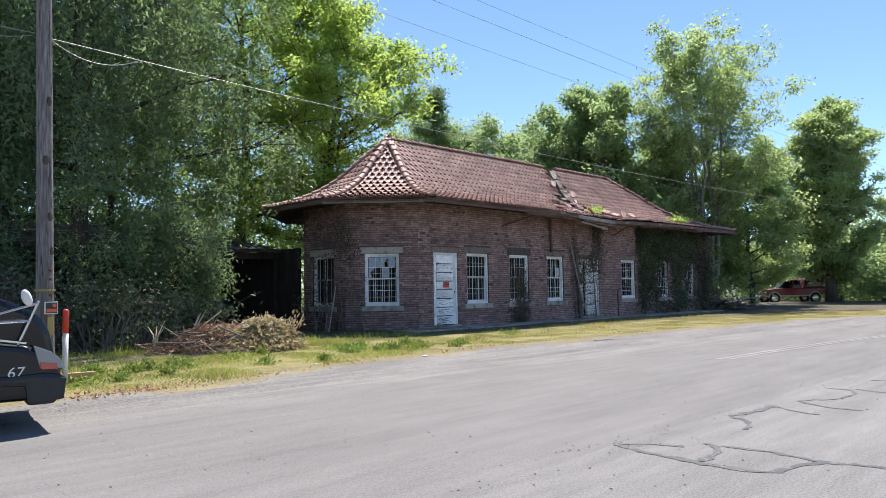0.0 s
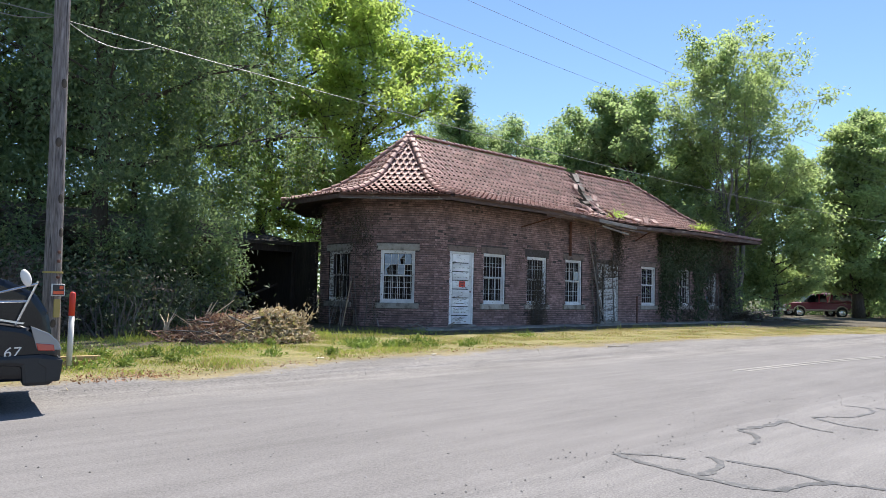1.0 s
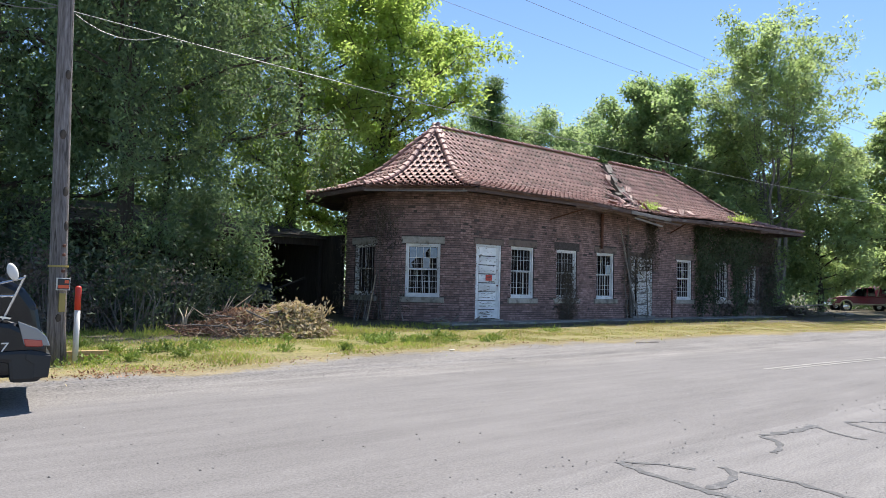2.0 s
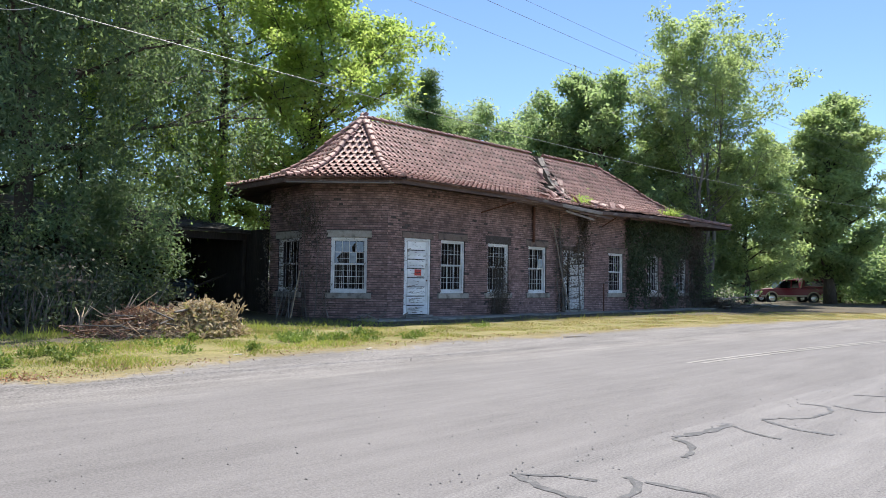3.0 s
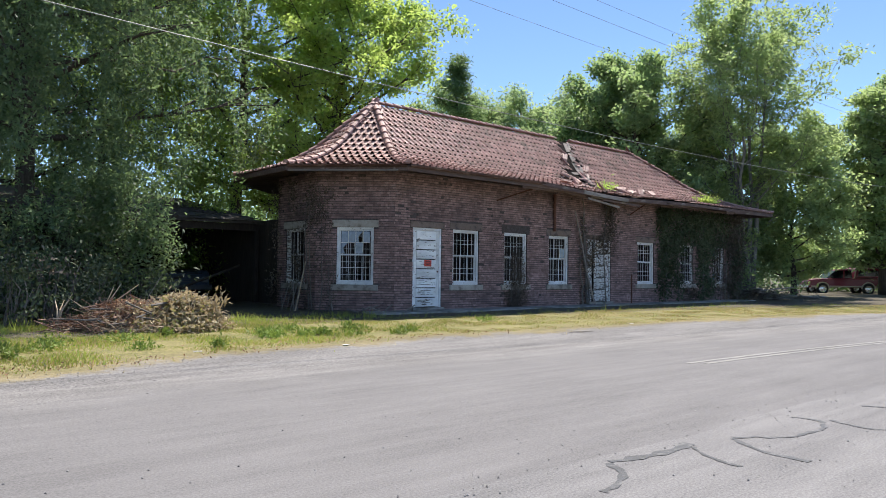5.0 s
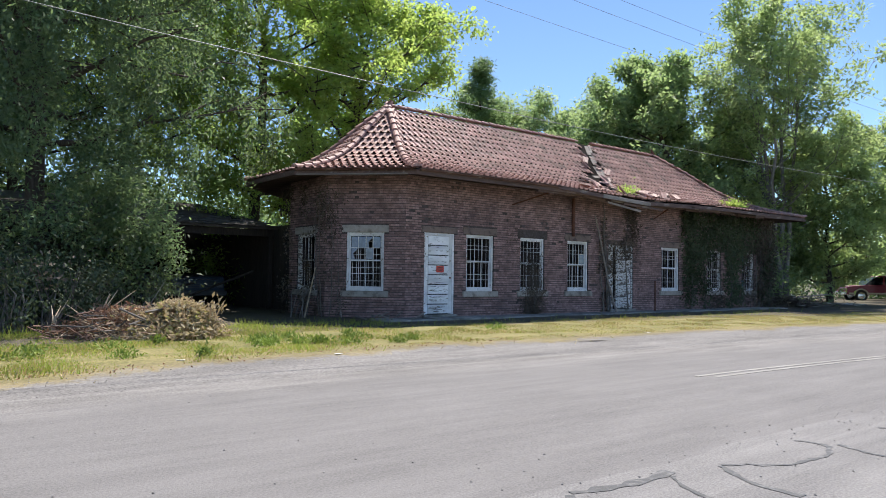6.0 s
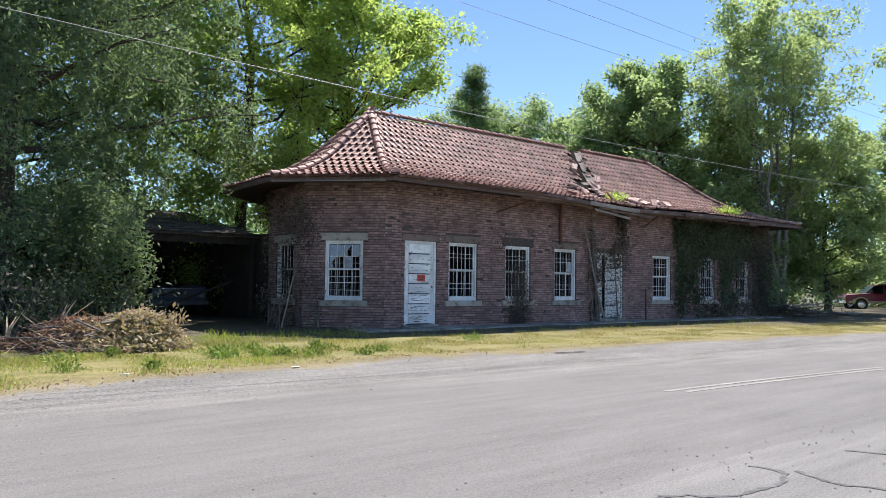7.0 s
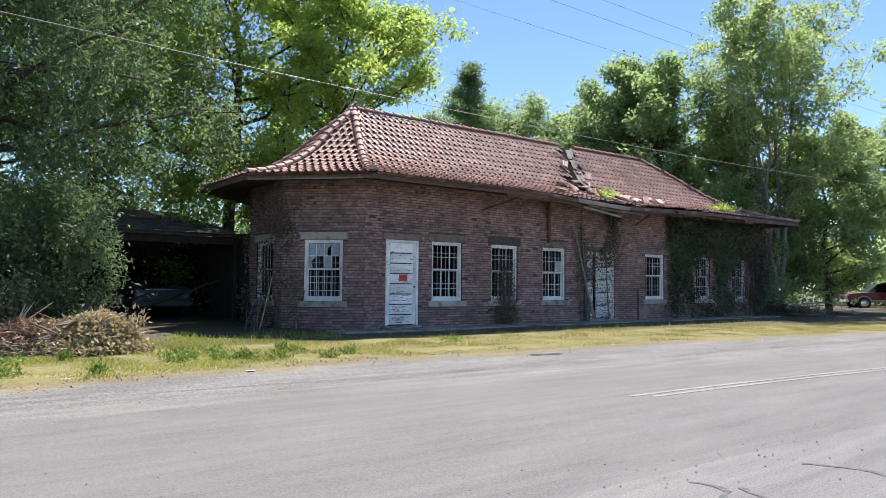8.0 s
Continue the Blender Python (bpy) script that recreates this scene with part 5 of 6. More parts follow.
part("twig_tangle", tangle(1300, -6.7, 0.6, -2.15, 0.5, (0.2, 0.7), (0.004, 0.008), 0.4, 91), M_TWIG, pile, "tan dry twigs", kind="stuff")
part("brown_tangle", tangle(420, -7.15, 0.5, -1.9, 0.4, (0.3, 0.9), (0.006, 0.014), 0.35, 92), M_REDTWIG, pile, "reddish brown cut sticks", kind="stuff")
part("branch_tangle", tangle(70, -6.9, 0.55, -2.0, 0.4, (0.6, 1.5), (0.012, 0.022), 0.2, 93), M_GREYTWIG, pile, "thicker cut branches", kind="stuff")


def litter_leaves(name, n, cx, sx, cy, sy, size, material, label):
    c = np.stack([rng.normal(cx, sx, n), rng.normal(cy, sy, n), np.zeros(n)], 1)
    hz = np.array([heap(x, y) for x, y in c[:, :2]])
    c[:, 2] = 0.13 + hz * (1 - 0.75 * rng.random(n) ** 2) + 0.03 * rng.normal(size=n)
    tagged(place(name, raw_mesh(name, leaves(rng, c[hz > 0.07], *size, 0.1, 0.35), 4, material), pile), label, kind="stuff")


litter_leaves("dry_leaves", 5200, -6.2, 0.42, -2.5, 0.38, (0.105, 0.05), M_DRYLEAF, "curled tan leaves")
litter_leaves("olive_leaves", 1500, -6.15, 0.42, -2.5, 0.38, (0.1, 0.045), M_OLIVELEAF, "wilted olive leaves")
litter_leaves("brown_leaves", 1700, -7.1, 0.5, -1.9, 0.4, (0.11, 0.05), M_BROWNLEAF, "russet brown leaves")
for k, (x, y, top, ln) in enumerate(((-7.35, -1.55, 0.95, 0.3), (-7.5, -1.5, 0.7, 0.25), (-7.1, -2.3, 0.62, 0.1), (-5.68, -2.7, 0.78, 0.16), (-5.8, -2.85, 0.7, 0.14), (-6.4, -2.4, 0.8, 0.1), (-8.1, -1.5, 0.75, 0.3))):
    bm = bmesh.new()
    for j in range(4):
        a = rng.normal(size=3) * ln
        tube(bm, [(x, y, 0.2), (x + a[0] * 0.4, y + a[1] * 0.4, top * 0.65), (x + a[0] * 1.5, y + a[1] * 1.5, top * rng.uniform(0.85, 1.05))], (0.022, 0.015, 0.005), 5, False)
    part("snag", bm, M_TWIG, pile, "pale upright broken branch")
    if 2 < k < 6:
        c = np.array([x, y, top * 0.85]) + rng.normal(size=(45, 3)) * np.array([0.12, 0.12, 0.1])
        tagged(place("leaf_tuft", raw_mesh("leaf_tuft", leaves(rng, c, 0.11, 0.05, -0.3), 4, M_DRYLEAF), pile), "dry leaf tuft", kind="stuff")

# ---- utility poles and wires ----
pole = thing("utility_pole", pose(-11.12, -5.33, 0.08), "tall weathered wooden utility pole with a notice", "utility pole")
bm = bmesh.new()
LEAN = -0.018
tube(bm, [(-11.12 + LEAN * z, -5.33, z) for z in (0.0, 0.5, 2, 4, 6, 8.4)], (0.14, 0.112, 0.103, 0.097, 0.093, 0.09), 16)
shaft = smooth(part("shaft", bm, M_POLE, pole, "grey cracked wooden shaft"))
mp = pose(-11.135, -5.33, 0, 0, 0, 14)      # faces the walker
part("notice", boxes((-0.085, 0.085, -0.145, -0.12, 1.06, 1.22), bevel=0.002), M_CREAM, pole, "white-edged black and red notice", mp)
nb = [o for o in pole.children if o.name.startswith("notice")][0]
part("panel", boxes((-0.075, 0.075, -0.149, -0.1455, 1.07, 1.21)), M_BLACK, nb, "black panel", mp)
part("lettering", boxes((-0.068, 0.068, -0.153, -0.1495, 1.085, 1.128)), M_ORANGE, nb, "", mp)
part("lettering", boxes((0.01, 0.06, -0.153, -0.1495, 1.15, 1.195)), M_ORANGE, nb, "", mp)
bm = bmesh.new()
tube(bm, [(-11.145, -5.33, 1.36), (-11.145, -5.33, 1.385)], 0.123, 16)
part("band", bm, M_YELLOW, pole, "yellow band")
part("tag", boxes((-0.04, 0.04, -0.135, -0.115, 0.78, 1.02), bevel=0.003), M_YELLOW, pole, "faded yellow strip", mp)
for z in (1.29, 1.5, 1.62):
    part("bolt", boxes((-0.02, 0.02, -0.135, -0.1, z, z + 0.04), bevel=0.01), M_RUST, pole, "", mp)

post = thing("marker_post", pose(-10.91, -5.42, 0.08), "white marker post with a red top", "marker post")
for nm, z0, z1, mm in (("shaft", 0.0, 0.72, M_CREAM), ("red_top", 0.72, 1.04, M_RED)):
    bm = bmesh.new()
    zs = (z0, z1) if nm == "shaft" else (z0, z1 - 0.03, z1 - 0.008, z1)
    tube(bm, [(-10.91, -5.42, 0.08 + z) for z in zs], [0.036] * len(zs) if nm == "shaft" else (0.039, 0.039, 0.03, 0.01), 14)
    smooth(part(nm, bm, mm, post))

for k, (x, y, z, yaw) in enumerate(((-10.8, -5.02, 0.13, 12), (-10.72, -5.06, 0.2, -6))):
    tagged(place("timber_offcut", mesh_of("timber_offcut", boxes((-0.32, 0.3, -0.045, 0.045, -0.03, 0.03), bevel=0.005), M_PINE), None, pose(x, y, z, 0, 0, yaw)),
           "yellowish sawn timber offcut behind the pole", "timber", "offcuts by the pole")

FP = (33.0, -6.05)
fpole = thing("utility_pole", pose(FP[0], FP[1], 0.05), "distant utility pole with a wooden crossarm", "utility pole")
bm = bmesh.new()
tube(bm, [(FP[0], FP[1], 0), (FP[0], FP[1], 4), (FP[0], FP[1], 8.1)], (0.15, 0.13, 0.1), 10)
part("shaft", bm, M_POLE, fpole)
ma = pose(FP[0], FP[1], 7.72, 0, 0, -62)
part("crossarm", boxes((-1.2, 1.2, -0.06, 0.06, -0.06, 0.06), bevel=0.01), M_POLE, fpole, "", ma)
for x in (-1.1, 0.0, 1.1):
    bm = bmesh.new()
    tube(bm, [ma @ Vector((x, 0, 0.06)), ma @ Vector((x, 0, 0.2))], (0.05, 0.03), 7)
    part("insulator", bm, M_CHROME, fpole)
for s in (-1, 1):
    bm = bmesh.new()
    tube(bm, [ma @ Vector((s * 0.55, -0.08, 0)), ma @ Vector((0, -0.1, -0.5))], 0.02, 5)
    part("brace", bm, M_RUST, fpole)


def cable(a, b, dip, r, material, name, label, n=24):
    bm = bmesh.new()
    a, b = Vector(a), Vector(b)
    tube(bm, [a.lerp(b, k / n) - Vector((0, 0, dip * 4 * (k / n) * (1 - k / n))) for k in range(n + 1)], r, 5)
    return tagged(place(name, mesh_of(name, bm, material)), label, "cable")


A1 = (-11.2, -5.22, 4.83)
cable(A1, (FP[0], FP[1] - 1.6, 5.26), 0.7, 0.0062, M_CABLE, "phone_cable", "pale telephone cable strung between poles")
cable((-11.2, -5.3, 4.83), (-50, -4, 6.5), 0.5, 0.0062, M_CABLE, "phone_cable", "pale telephone cable strung between poles")
cable((-11.08, -5.22, 4.8), (-9.93, -5.22, 4.765), 0.17, 0.0062, M_CABLE, "cable_loop", "slack loop of pale cable below the line", 12)
cable((-11.3, -5.22, 4.83), (-12.5, -5.2, 4.88), 0.14, 0.0062, M_CABLE, "cable_loop", "slack loop of pale cable below the line", 12)
for k, (z, a) in enumerate(((2.35, 10), (3.1, -20), (1.9, 25), (3.9, 5), (0.7, -15))):
    bm = bmesh.new()
    bmesh.ops.create_uvsphere(bm, u_segments=8, v_segments=6, radius=0.05)
    bmesh.ops.scale(bm, vec=(0.8, 0.35, 1.3), verts=bm.verts[:])
    part("knot", bm, M_BARK, pole, "dark knot", pose(-11.12 + LEAN * z, -5.33, z, 0, 0, 14 + a) @ Matrix.Translation((0, -0.1, 0)))
for y0, z0, off, z1 in ((-4.9, 7.1, -1.1, 7.3), (-6.3, 6.94, -0.64, 7.81), (-3.9, 8.84, 1.17, 7.23)):
    cable((-11.25, y0, z0), (FP[0] + 0.47 * off, FP[1] - 0.88 * off, z1), 0.35, 0.0042, M_WIRE, "power_wire", "thin dark overhead power wire")

# ---- black car at the kerbside ----
mc = pose(-11.66, -7.45, 0.0, 0, 0, 172)
car = thing("black_car", mc, "black car with number 67 parked on gravel", "car")
part("body", extrude_profile(((0.02, 0.3), (-0.01, 0.6), (0.08, 0.72), (0.28, 0.82), (0.75, 0.9), (4.3, 0.92), (4.3, 0.3)), -0.8, 0.8, 0.07, 3), M_CARPAINT, car, "glossy black body", mc)
part("cabin", extrude_profile(((0.02, 0.62), (0.08, 0.95), (0.2, 1.13), (0.46, 1.26), (0.8, 1.34), (1.3, 1.39), (2.6, 1.4), (3.4, 0.88)), -0.66, 0.66, 0.07, 3), M_CARGLASS, car, "dark tinted glass and roof", mc)
part("bumper", extrude_profile(((-0.02, 0.34), (-0.04, 0.52), (0.12, 0.56), (0.55, 0.54), (0.55, 0.46), (0.3, 0.44), (0.28, 0.26), (0.06, 0.26)), -0.83, 0.83, 0.035, 2), M_PLASTIC, car, "scuffed dark grey bumper", mc)
for s in (1, -1):
    y0, y1 = (0.7, 0.835) if s > 0 else (-0.835, -0.7)
    lamp = part("tail_lamp", extrude_profile(((-0.03, 0.59), (0.0, 0.67), (0.08, 0.75), (0.24, 0.82), (0.18, 0.6)), y0, y1, 0.012, 2), M_LENS, car, "clear lamp lens", mc)
    part("red_lens", extrude_profile(((0.03, 0.585), (0.04, 0.645), (0.19, 0.66), (0.17, 0.59)), y0 - 0.004, y1 + 0.006, 0.006, 1), M_LENSRED, lamp, "red lens", mc)
for s in (1, -1):
    y0, y1 = (0.78, 0.815) if s > 0 else (-0.815, -0.78)
    rim = [(0.95 + 0.4 * math.cos(q), 0.3 + 0.4 * math.sin(q)) for q in [math.pi * j / 12 for j in range(13)]]
    core = [(0.95 + 0.34 * math.cos(q), 0.3 + 0.34 * math.sin(q)) for q in [math.pi * j / 12 for j in range(12, -1, -1)]]
    part("wheel_arch", extrude_profile(rim + core, y0, y1, 0.0), M_PLASTIC, car, "dark moulded wheel arch", mc)
    part("waist_line", extrude_profile(((0.3, 0.835), (0.75, 0.915), (4.2, 0.93), (4.2, 0.945), (0.74, 0.932), (0.29, 0.85)), y0 - 0.01, y1 - 0.008, 0.0), M_CHROME, car, "bright waist moulding", mc)
    part("bumper_corner", extrude_profile(((-0.025, 0.3), (-0.045, 0.5), (0.16, 0.53), (0.17, 0.47), (0.1, 0.42), (0.1, 0.29)), y0 + 0.005 * s, y1 + 0.02 * s, 0.012, 2), M_PLASTIC, car, "loose bumper corner", mc)
part("mud_flap", boxes((0.55, 0.58, 0.55, 0.8, 0.2, 0.45)), M_RUBBER, car, "", mc)
wheels(car, mc, (0.95, 3.4), (-0.72, 0.72), 0.3, 0.19)
fc = bpy.data.curves.new("number", "FONT")
fc.body = "67"
fc.size, fc.extrude, fc.shear = 0.14, 0.002, 0.15
fo = bpy.data.objects.new("number_src", fc)
scene.collection.objects.link(fo)
bpy.context.view_layer.update()
num = bpy.data.meshes.new_from_object(fo)
bpy.data.objects.remove(fo)
num.materials.append(M_CREAM)
tagged(place("number", num, car, mc @ pose(0.45, 0.808, 0.53, 90, 0, 180)), "pale number 67 decal")
mirror = bmesh.new()
for a, b in (((0.36, 0.74, 0.82), (0.2, 0.82, 1.24)), ((1.1, 0.72, 0.95), (0.2, 0.82, 1.22)), ((0.9, 0.74, 1.03), (0.28, 0.8, 1.05))):
    tube(mirror, [a, b], 0.011, 6)
part("mirror_strut", mirror, M_CHROME, car, "bright tubular mirror brackets", mc)
bm = bmesh.new()
bmesh.ops.create_uvsphere(bm, u_segments=16, v_segments=10, radius=0.072)
bmesh.ops.scale(bm, vec=(0.6, 0.5, 1.15), verts=bm.verts[:])
smooth(part("mirror", bm, M_CREAM, car, "round pale mirror back", mc @ pose(0.3, 0.82, 1.27, 0, 20, 0)))

# ---- maroon pickup under the trees ----
ms = pose(40.25, 3.25, 0.06, 0, 0, 134)
suv = thing("maroon_pickup", ms, "maroon pickup with a camper cap and tan trim under trees", "truck")
part("body", extrude_profile(((2.45, 0.45), (2.5, 0.8), (2.36, 0.98), (1.2, 1.08), (-2.2, 1.1), (-2.25, 0.5)), -0.87, 0.87, 0.07, 2), M_MAROON, suv, "", ms)
part("cab_roof", extrude_profile(((0.62, 1.6), (0.4, 1.68), (-0.3, 1.69), (-0.36, 1.6)), -0.68, 0.68, 0.03, 2), M_MAROON, suv, "", ms)
part("cab_glass", extrude_profile(((1.25, 1.07), (0.66, 1.58), (-0.36, 1.6), (-0.42, 1.08)), -0.7, 0.7, 0.03, 2), M_CARGLASS, suv, "dark cab windows", ms)
part("camper_cap", extrude_profile(((-0.48, 1.1), (-0.62, 1.72), (-0.8, 1.78), (-2.08, 1.76), (-2.2, 1.66), (-2.22, 1.1)), -0.8, 0.8, 0.06, 2), M_MAROON, suv, "maroon fibreglass camper cap", ms)
for s in (-1, 1):
    def side(u0, u1):
        return (u0, u1) if s > 0 else (-u1, -u0)
    part("cab_pillar", extrude_profile(((0.2, 1.07), (0.16, 1.62), (0.08, 1.62), (0.08, 1.07)), *side(0.69, 0.715), 0.0), M_MAROON, suv, "", ms)
    part("cap_window", extrude_profile(((-0.72, 1.24), (-0.8, 1.64), (-1.98, 1.63), (-2.06, 1.24)), *side(0.79, 0.812), 0.0), M_CARGLASS, suv, "", ms)
    part("cap_edge", extrude_profile(((-0.44, 1.1), (-0.6, 1.75), (-0.67, 1.75), (-0.52, 1.1)), *side(0.795, 0.822), 0.004, 1), M_TAN, suv, "pale front edge of the cap", ms)
    part("trim", extrude_profile(((2.3, 0.47), (2.3, 0.58), (-2.2, 0.6), (-2.2, 0.5)), *side(0.868, 0.885), 0.006, 1), M_TAN, suv, "tan lower trim", ms)
    for x in (1.55, -1.35):
        arch = [(x + 0.47 * math.cos(q), 0.38 + 0.47 * math.sin(q)) for q in [math.pi * j / 10 for j in range(11)]]
        inner = [(x + 0.4 * math.cos(q), 0.38 + 0.4 * math.sin(q)) for q in [math.pi * j / 10 for j in range(10, -1, -1)]]
        part("wheel_arch", extrude_profile(arch + inner, *side(0.866, 0.895), 0.0), M_TAN, suv, "tan wheel arch trim", ms)
    part("headlight", boxes((2.4, 2.51, *side(0.45, 0.76), 0.72, 0.88), bevel=0.02), M_LENS, suv, "", ms)
    part("rack_rail", boxes((-1.95, -0.8, *side(0.58, 0.62), 1.79, 1.85), bevel=0.008), M_CHROME, suv, "", ms)
part("bumper", boxes((2.42, 2.6, -0.88, 0.88, 0.42, 0.62), bevel=0.04), M_CHROME, suv, "dull bright bumper", ms)
part("bumper", boxes((-2.4, -2.24, -0.88, 0.88, 0.45, 0.62), bevel=0.04), M_CHROME, suv, "dull bright bumper", ms)
wheels(suv, ms, (1.55, -1.35), (-0.8, 0.8), 0.38, 0.24)

# ---- debris by the far end ----
rd = random.Random(31)
for k in range(26):
    x, y = rd.uniform(20.2, 27.5), rd.uniform(-1.4, 1.6)
    ln, w = rd.uniform(0.8, 2.4), rd.uniform(0.06, 0.14)
    tagged(place("scrap_board", mesh_of("scrap_board", boxes((-ln / 2, ln / 2, -w, w, 0, 0.03), bevel=0.004), M_BOARD if k % 2 else M_STONE),
                 None, pose(x, y, ground_z(x, y) + 0.05 + 0.5 * rd.random() * math.exp(-((x - 22.5) / 2.5) ** 2), rd.gauss(0, 6), rd.gauss(0, 7), rd.uniform(-60, 60))),
           "weathered scrap board lying in a heap", "board", "scrap boards by the depot")
thicket("dead_brush", [(rd.uniform(20.5, 24), rd.uniform(-0.6, 0.8), 0.35) for k in range(8)], 220, (0.12, 0.04), M_DEADVINE, "low dead brush among the boards", 95, (0.6, 0.5, 0.2))
bm = bmesh.new()
tube(bm, [(40.5, -2.6, 0.22), (44.2, -4.6, 0.2)], (0.2, 0.17), 9)
tagged(place("log", mesh_of("log", bm, M_BARK)), "felled log lying by the roadside trees", "log")
bm = bmesh.new()
tube(bm, [(-1.6, 1.75, 0.13), (-1.22, 1.9, 1.5)], (0.022, 0.016), 6)
tagged(place("leaning_stick", mesh_of("leaning_stick", bm, M_TWIG)), "pale stick leaning against the corner", "stick")
for k in range(7):
    x, y = -1.75 + rd.gauss(0, 0.18), 1.9 + rd.gauss(0, 0.2)
    bm = bmesh.new()
    tube(bm, [(x, y, 0.13), (x + 0.3 + rd.gauss(0, 0.1), y + 0.2, 0.5 + 0.5 * rd.random())], (0.014, 0.008), 5)
    tagged(place("leaning_stick", mesh_of("leaning_stick", bm, M_GREYTWIG)), "thin dry stick propped in a bundle", "stick", "sticks at the corner")
for k in range(16):
    x, y = rd.uniform(-1.4, 0.9), rd.uniform(-0.9, 1.2)
    if x + y > 0.25:
        continue
    bm = bmesh.new()
    tube(bm, [(x, y, 0.2), (x + rd.uniform(-0.4, 0.4), y + rd.uniform(-0.3, 0.3), 0.25 + 0.15 * rd.random())], 0.02, 5)
    tagged(place("fallen_branch", mesh_of("fallen_branch", bm, M_BOARD)), "broken grey branch lying by the wall", "branch", "branches by the wall")

# ---- marks on the road ----
def ribbon(pts, width, z, seed):
    """A flat wandering strip on the ground."""
    rng = random.Random(seed)
    pts = [Vector((x, y, 0)) for x, y in pts]
    fine = []
    for p, q in zip(pts, pts[1:]):
        k = max(2, int((q - p).length / 0.07))
        fine += [p.lerp(q, i / k) for i in range(k)]
    fine.append(pts[-1])
    fine = [(fine[max(i - 1, 0)] + fine[i] + fine[min(i + 1, len(fine) - 1)]) / 3 for i in range(len(fine))]
    bm = bmesh.new()
    prev = None
    for i, p in enumerate(fine):
        d = (fine[min(i + 1, len(fine) - 1)] - fine[max(i - 1, 0)])
        d = d.normalized() if d.length else Vector((1, 0, 0))
        s = Vector((-d.y, d.x, 0))
        w = width * (0.45 + 0.95 * rng.random())
        c = p + s * rng.gauss(0, 0.008)
        zz = z + 0.002 * noise.noise((c.x * 0.3, (c.y - float(bend(c.x))) * 0.5, 5))
        row = [bm.verts.new((*(c + s * w / 2)[:2], zz)), bm.verts.new((*(c - s * w / 2)[:2], zz))]
        if prev:
            bm.faces.new((prev[0], prev[1], row[1], row[0]))
        prev = row
    return bm


CRACKS = [(0.07, (-8.88, -12.53), (-8.98, -12.82), (-9.04, -13.29), (-9.05, -13.57), (-9.0, -13.8), (-8.71, -13.85), (-8.52, -13.92), (-8.36, -14.18)),
          (0.045, (-8.88, -12.53), (-8.71, -12.77), (-8.61, -13.02)), (0.06, (-8.39, -13.04), (-8.45, -13.19), (-8.62, -13.29), (-9.02, -13.31)),
          (0.05, (-8.41, -13.18), (-8.38, -13.58), (-8.46, -13.98), (-8.39, -14.19), (-8.2, -14.9)), (0.08, (-7.09, -12.69), (-6.68, -12.79), (-6.14, -12.76)),
          (0.05, (-7.09, -12.69), (-7.21, -12.92), (-7.37, -13.02), (-7.67, -13.07)), (0.035, (-6.23, -12.81), (-6.43, -13.07), (-6.48, -13.34)),
          (0.06, (-5.74, -12.85), (-5.98, -13.23), (-5.98, -13.57)), (0.04, (-5.74, -12.85), (-5.32, -13.15), (-4.79, -13.17), (-4.45, -13.02), (-4.54, -12.76)),
          (0.045, (-4.36, -13.04), (-4.5, -13.37), (-4.36, -13.63), (-4.2, -14.4)), (0.045, (-3.4, -12.95), (-3.2, -13.3), (-3.3, -13.7))]
for k, (w, *pts) in enumerate(CRACKS):
    tagged(place("tar_seal", mesh_of("tar_seal", ribbon(pts, w * 1.05, 0.0045, k), M_TAR)), "dark tar seal over a crack in the lot", "tar seal", "tarred cracks", "structure")
for off in (0.0, -0.17):
    xs = np.arange(-1.85 - off, 60, 0.8)
    bm = bmesh.new()
    prev = None
    for x in xs:
        y = -10.2 + off + float(bend(x))
        zz = 0.0085 + 0.006 * noise.noise((x * 0.3, (-10.2 + off) * 0.5, 5))
        row = [bm.verts.new((x, y + 0.04, zz)), bm.verts.new((x, y - 0.04, zz))]
        if prev:
            bm.faces.new((prev[0], prev[1], row[1], row[0]))
        prev = row
    tagged(place("centre_line", mesh_of("centre_line", bm, M_LINE)), "faded double centre line on the asphalt", "road marking", "centre lines", "structure")

# ---- grass, weeds, stones, litter ----
rng = np.random.default_rng(100)


def blades(name, n, xr, vr, hgt, wid, material, label, keep=None, seed=0):
    g = np.random.default_rng(seed)
    x = g.uniform(*xr, n)
    v = g.uniform(*vr, n)
    y = v + bend(x)
    ok = np.ones(n, bool) if keep is None else keep(x, y, v + verge(x), g)
    x, y, v = x[ok], y[ok], v[ok]
    z = rise(v) - 0.01
    m = len(x)
    clump = 0.55 + 0.9 * np.array([noise.noise((a * 1.3, b * 1.3, 3.0)) for a, b in zip(x, y)]).clip(-0.3, 1)
    h = hgt * g.uniform(0.5, 1.3, m) * clump
    a = g.uniform(0, 6.283, m)
    w = wid * g.uniform(0.7, 1.3, m)
    bx, by = np.cos(a) * w, np.sin(a) * w
    lx, ly = g.normal(size=m) * h * 0.45, g.normal(size=m) * h * 0.45
    co = np.stack([np.stack([x - bx, y - by, z], 1), np.stack([x + bx, y + by, z], 1), np.stack([x + lx, y + ly, z + h], 1)], 1).reshape(-1, 3)
    return tagged(place(name, raw_mesh(name, co, 3, material)), label, "grass", kind="stuff")


def off_slab(x, y, v, g):
    return ~((x > -2.2) & (y > -2.1 + 0.2 * np.sin(3 * x) * np.sin(1.7 * x)) & (g.random(len(x)) < 0.95)) & ~((x > -0.7) & (y > -1.0)) & ~((x + y > 0.3) & (y > -1.1)) & ((v > -5.45) | (g.random(len(x)) < 0.06 * np.clip(v + 6.2, 0, 1)))


